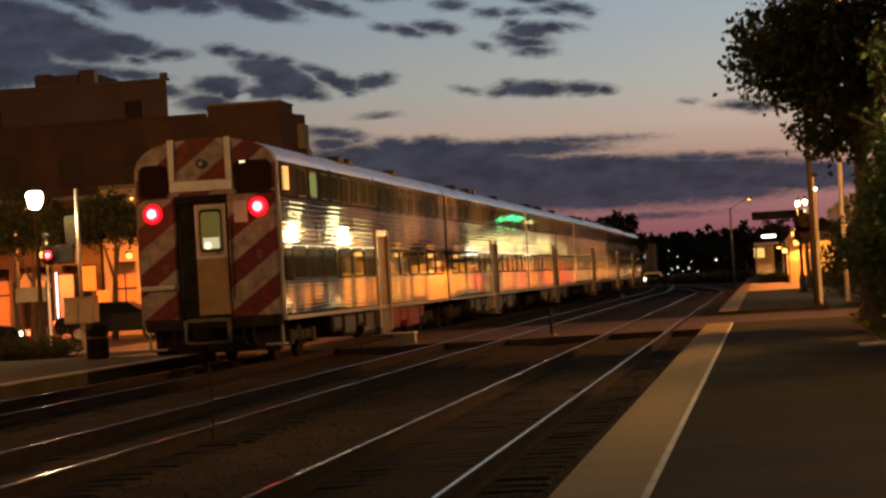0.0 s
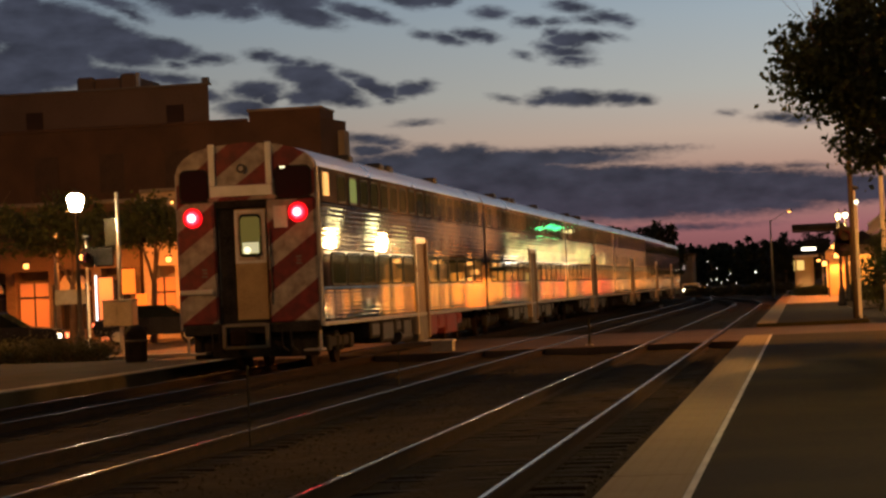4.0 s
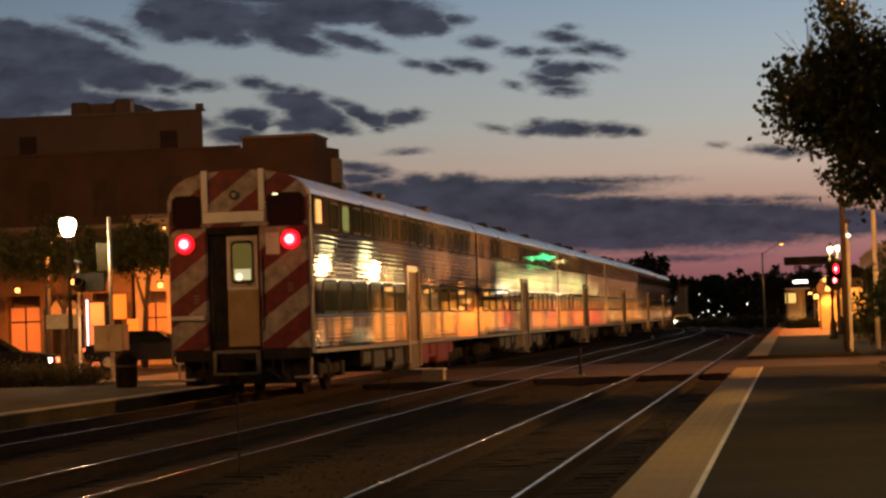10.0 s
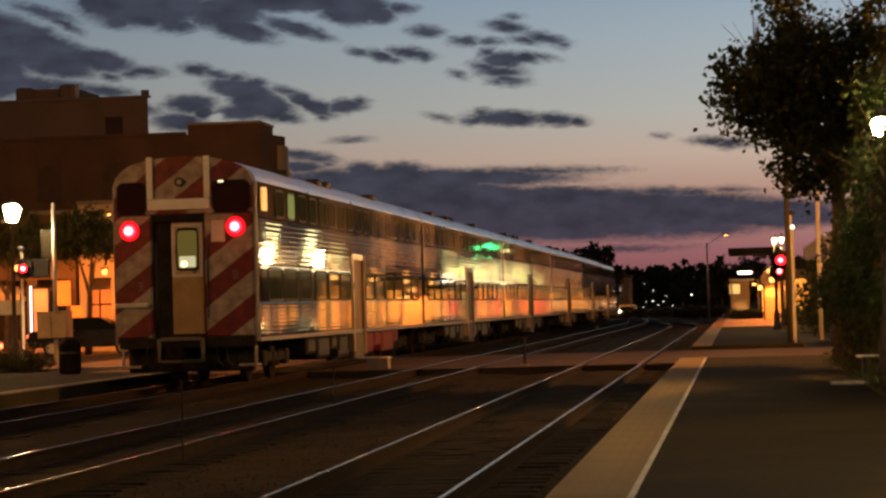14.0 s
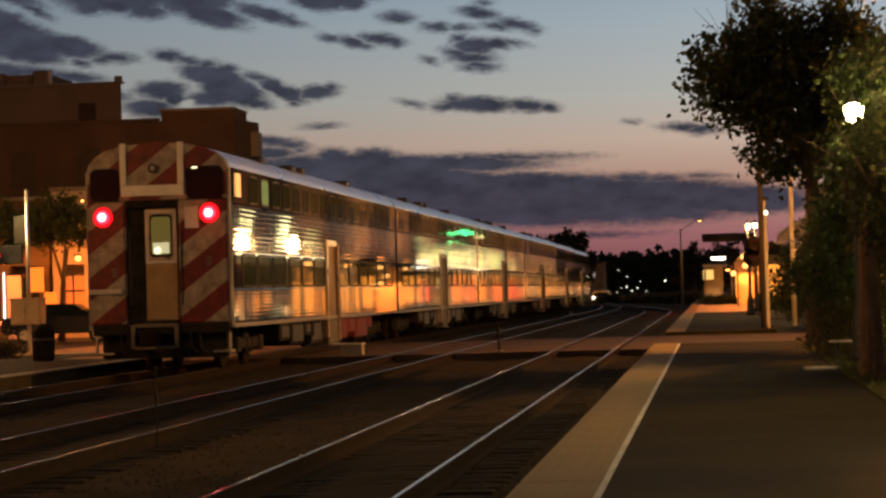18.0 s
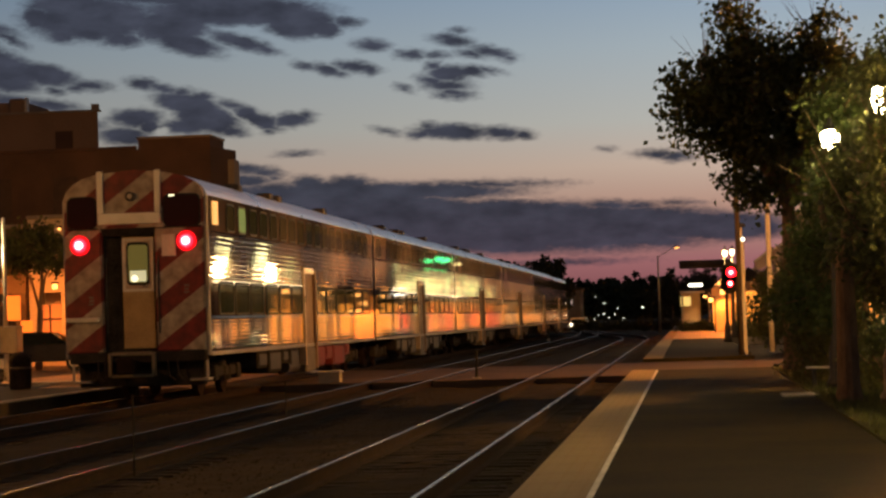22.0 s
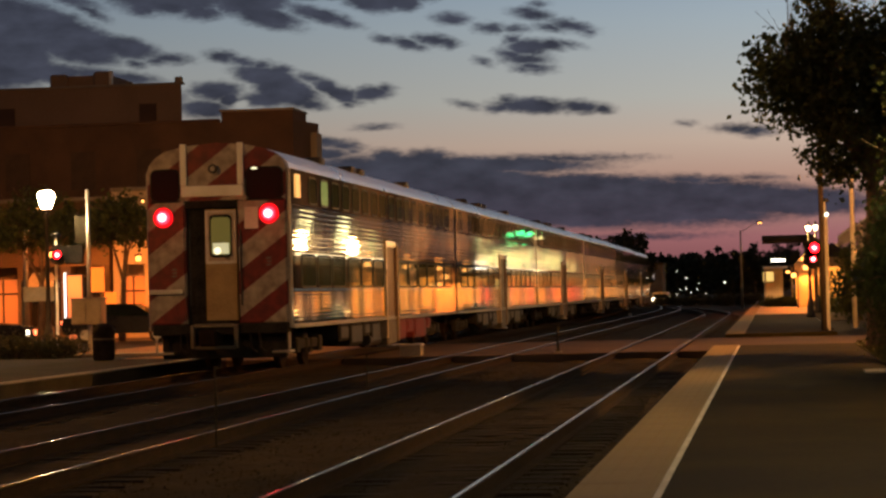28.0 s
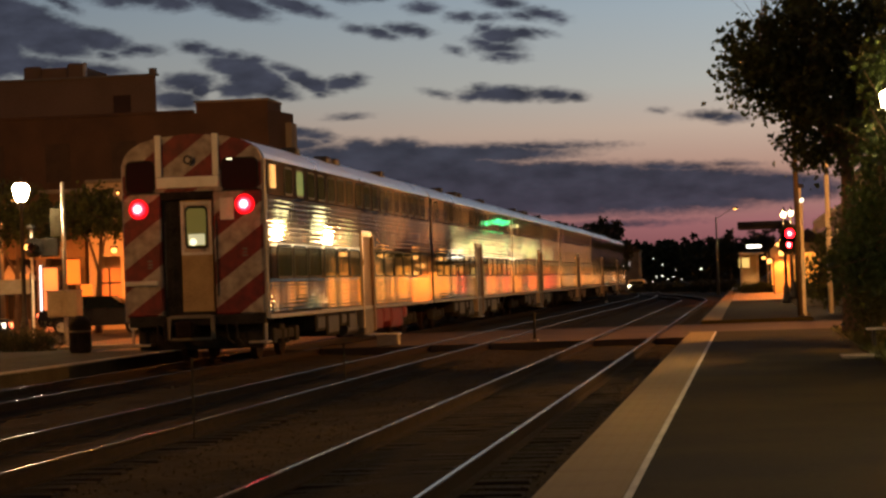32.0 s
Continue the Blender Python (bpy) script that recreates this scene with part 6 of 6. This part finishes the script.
tree(2.3, 34.6, 0.12, "tree beside the platform with a stout brown trunk", 0.17, 2.2,
     [(3.2, 34.6, 4.8, 0.7, 0.6, 0.5), (3.1, 35.2, 3.2, 0.8, 0.8, 1.0), (2.6, 35, 3.3, 0.45, 0.6, 0.7), (2.78, 33.7, 3.5, 0.5, 0.4, 0.7), (2.45, 33.9, 2.6, 0.45, 0.4, 0.6), (3.3, 36.5, 2.2, 0.9, 0.7, 0.8)], 14000, 0.105, 9, M["leaf"])
tree(2.6, 28.6, 0.12, "tree trunk at the platform edge with overhanging leaves", 0.16, 2.0,
     [(3.3, 28.9, 4.3, 0.7, 0.7, 0.7), (2.7, 31.7, 3.8, 0.3, 0.3, 0.3), (2.8, 31.7, 4.2, 0.22, 0.2, 0.22), (2.55, 28.0, 3.0, 0.4, 0.4, 0.7), (2.75, 28.2, 4.1, 0.4, 0.4, 0.5)], 9000, 0.08, 11, M["leaf"])
for x, y, h, r, seed in ((-31.5, 84, 4.6, 2.6, 21), (-27.6, 86, 4.3, 2.0, 22), (-25.0, 88, 4.4, 1.7, 23), (-35, 82, 4.8, 2.6, 24)):
    tree(x, y, 0.03, "dark leafy street tree in front of the shops", 0.13, 2.3,
         [(x - 0.5 * r, y, h + 0.1, 0.65 * r, 0.8 * r, 0.45 * r), (x + 0.5 * r, y, h, 0.6 * r, 0.8 * r, 0.4 * r), (x, y, h + 0.35 * r, 0.6 * r, 0.7 * r, 0.45 * r)],
         4600, 0.17, seed, M["leaf"])


def shrub(x, y, z, rx, ry, h, label, seed, count=2600, size=0.07, mat="leaf"):
    rnd = random.Random(seed)
    t = thing("shrub", x, y, z, label, "shrub", "shrubs")
    for _ in range(9):
        w = Build().tube((rnd.gauss(0, 0.05), rnd.gauss(0, 0.05), -0.05), (rnd.gauss(0, rx * 0.5), rnd.gauss(0, ry * 0.5), h * 0.7), 0.02, 0.006, 5)
        part("stem", w, M["bark"], t)
    lv = Build()
    leaf_clumps(lv, rnd, [(0, 0, h * 0.5, rx, ry, h * 0.5)], count, size)
    part("foliage", lv, M[mat], t)
    return t


shrub(2.35, 46.5, 0.12, 0.42, 0.5, 3.0, "tall dark upright shrub at the back of the platform", 31, 6500)
shrub(2.9, 44.5, 0.12, 0.7, 0.6, 1.4, "dark shrub under the trees", 32, 3000)
shrub(3.5, 39.5, 0.12, 0.8, 0.6, 1.3, "dark shrub behind the bench", 33, 3000)
for k in range(7):
    shrub(-19.3 - 0.7 * k, 62.0 + 0.1 * k, 0.03, 0.5, 0.4, 0.5, "low clipped dark hedge plant by the street", 40 + k, 1400, 0.08, "leaf_far")

for k in range(5):
    shrub(-0.3 + 0.5 * k, 164.5, 0.1, 0.5, 0.4, 0.6, "low dark hedge in front of the station shelter", 70 + k, 500, 0.14)

for k in range(3):
    shrub(2.78 + 0.55 * k, 122.0 + 0.8 * k, 0.0, 0.5, 0.5, 1.1 - 0.1 * k, "low dark shrub beside the station hall", 80 + k, 900, 0.13)

# bench on the verge
t = thing("bench", 2.32, 41.6, 0.14, "low pale bench standing on the kerb side", "bench")
for k in range(3):
    part("slat", Build().box(-0.28, 0.5, -0.2 + 0.14 * k, -0.08 + 0.14 * k, 0.29, 0.32, bevel=0.006), M["white_paint"], t)
for x in (-0.15, 0.4):
    part("leg", Build().box(x - 0.03, x + 0.03, -0.18, 0.18, -0.02, 0.29), M["dark_metal"], t)


# ---- far trees, houses and lights ----
def far_wood():
    rnd, b = random.Random(77), Build()
    for k in range(110):
        x = -124 + 1.18 * k + rnd.uniform(-1.6, 1.6)
        y = rnd.uniform(680, 840)
        h = rnd.uniform(11.0, 14.5) + (2 if rnd.random() < 0.2 else 0)
        leaf_clumps(b, rnd, [(x, y, h * 0.45, rnd.uniform(3.2, 5.6), 3, h * 0.5)], 800, 1.5)
        b.tube((x, y, -0.4), (x, y, h * 0.5), 0.2, 0.1, 5)
    b.m = [0] * len(b.f)
    tagged(new("far_woods", b.mesh("far_woods", M["leaf_far"])), "dark line of distant trees against the pink sky", "woods", kind="stuff")


far_wood()
for x, y, h, r, seed in ((-13.9, 232, 7.2, 2.1, 51), (-15.6, 234, 6.6, 1.9, 56), (-17.4, 236, 6.2, 1.9, 52), (-3.4, 520, 10, 3.4, 53), (1.8, 500, 10.4, 4.2, 54), (7.2, 490, 11.6, 4.6, 55)):
    tree(x, y, -0.3, "dark distant tree in silhouette", 0.2, h * 0.45, [(x, y, h * 0.66, r, r, h * 0.36), (x + 0.5 * r, y, h * 0.55, r * 0.7, r, h * 0.3), (x - 0.4 * r, y, h * 0.5, r * 0.7, r, h * 0.3)], 7000, 0.42, seed, M["leaf_far"], "distant trees")
t = thing("far_house", -14.0, 262, -0.3, "pale distant flat-roofed house beyond the end of the train", "house")
part("wall", Build().box(-2.0, 2.0, 0, 8, 0, 4.6), M["house_grey"], t)
part("roof", Build().box(-2.15, 2.15, -0.15, 8.15, 4.6, 4.85, bevel=0.03), M["roofing"], t)
for x in (-1.0, 0.3):
    part("window", Build().box(x, x + 0.8, -0.04, 0, 3.0, 3.6), M["house_window"] if x > 0 else M["dark_glass"], t)
for x, z, r in ((-9.45, 3.25, 0.045), (-8.55, 2.55, 0.05), (-7.2, 1.95, 0.04), (-8.6, 1.45, 0.06), (-9.2, 1.35, 0.04), (-7.5, 1.35, 0.05), (-4.65, 2.0, 0.085), (-6.6, 0.95, 0.04), (-8.1, 1.05, 0.05), (-9.6, 0.9, 0.04)):
    t = thing("far_lamp", x, 240, -0.3, "small distant lit street lamp", "street lamp", "distant street lamps")
    part("post", Build().tube((0, 0, 0), (0, 0, z + 0.3), 0.02, n=6), M["dark_metal"], t)
    part("lens", Build().lathe((0, 0, z + 0.38), [(0.001, -1.2 * r), (r, -0.6 * r), (r, 0.6 * r), (0.001, 1.2 * r)], 8), M["far_lamp"], t)


for k in range(14):
    shrub(-11.2 + 0.75 * k, 237.0 + 0.4 * (k % 3), -0.3, 0.7, 0.5, 1.0 + 0.25 * (k % 4 == 1), "dark distant bush beyond the end of the tracks", 110 + k, 420, 0.22, "leaf_far")


def added_street_light(x, y, z, height, lean, watts, label, cone=0):
    """Cobra-head sodium street light, added out of sight as a fill lamp."""
    t = thing("street_lamp", x, y, z, label, "street lamp", "tall street lights")
    part("post", Build().lathe((0, 0, 0), [(0.001, 0), (0.14, 0), (0.07, height), (0.001, height + 0.05)], 10), M["galvanised"], t, smooth=True)
    part("arm", Build().tube((0, 0, height - 0.1), (lean, 0, height + 0.5), 0.04, n=8), M["galvanised"], t)
    part("head", Build().box(lean - 0.35, lean + 0.35, -0.15, 0.15, height + 0.46, height + 0.6, bevel=0.03), M["dark_metal"], t)
    part("lens", Build().box(lean - 0.28, lean + 0.28, -0.12, 0.12, height + 0.38, height + 0.46, bevel=0.02), M["sodium"], t)
    d = bpy.data.lights.new("street_fill_light", "SPOT" if cone else "POINT")
    if cone:
        d.spot_size, d.spot_blend = radians(cone), 0.3
    d.energy, d.color, d.shadow_soft_size = watts, (1.0, 0.26, 0.04) if cone else (1.0, 0.38, 0.065), 0.25
    o = new("street_fill_light", d)
    o.location = (x + lean, y, z + height + 0.1)


# all of these are added fill lamps, kept outside or hidden from the view
added_street_light(9.0, -6.0, 0.12, 8.5, -1.6, 600, "unseen sodium street light added behind the viewer to warm the platform")
added_street_light(-25.0, 30.0, 0.03, 8.5, 1.6, 3300, "unseen tall sodium street light added to brighten the left side")
added_street_light(9.5, 60.0, -0.05, 8.5, -1.5, 11500, "unseen tall sodium street light added to brighten the crossing")
added_street_light(-29.8, 91.0, 0.03, 5.0, 0.6, 1500, "low sodium light added among the trees to brighten the shop fronts", 172)
added_street_light(-24.6, 92.0, 0.03, 5.0, 0.6, 650, "low sodium light added among the trees to brighten the shop fronts", 172)
added_street_light(-16.0, 74.0, 0.1, 4.4, -0.5, 1500, "low sodium light added behind the train to brighten the paving", 160)
added_street_light(-17.5, 243.0, -0.3, 6.0, 0.8, 1300, "far sodium light added behind the train to brighten the distance")
added_street_light(-30.0, 62.0, 0.03, 8.5, 1.6, 4600, "unseen tall sodium street light added to brighten the left side")
for k in range(5):
    shrub(3.4 + 0.95 * k, 96.0 + 0.6 * k, -0.1, 1.0, 0.9, 3.6 + 0.3 * (k % 2), "tall dark hedge shrub beyond the crossing", 60 + k, 2400, 0.16)


# ---- motions ----
def motions():
    # the clouds drift slowly to the left
    walk(backdrop, [(0.0, pose(0, 0, 0)), (32.0, pose(0, 0, 0, 0, 0, 0.458))])
    # the signal inserts turn their lit face to the road for half of each period
    for lamps, start, period in ((right_lamps, 7.62, 1.19), (left_lamps, 8.29, 1.07)):
        for ins, dx, dz in lamps:
            events = []
            k = -8
            while start + k * period < 33:
                events.append((start + k * period, 1))
                events.append((start + (k + 0.52) * period, 0))
                k += 1
            turn = 0.0 if [e for e in events if e[0] <= 0][-1][1] else 180.0
            rows = [(0.0, pose(dx, -0.2, dz, 0, 0, turn))]
            for when, lit in events:
                if when <= 0.1 or when >= 31.8:
                    continue
                rows.append((when - 0.05, pose(dx, -0.2, dz, 0, 0, turn)))
                for s in (60, 120, 180):
                    rows.append((when - 0.05 + s / 180 * 0.1, pose(dx, -0.2, dz, 0, 0, turn + s)))
                turn += 180
            rows.append((32.0, pose(dx, -0.2, dz, 0, 0, turn)))
            walk(ins, rows)


motions()
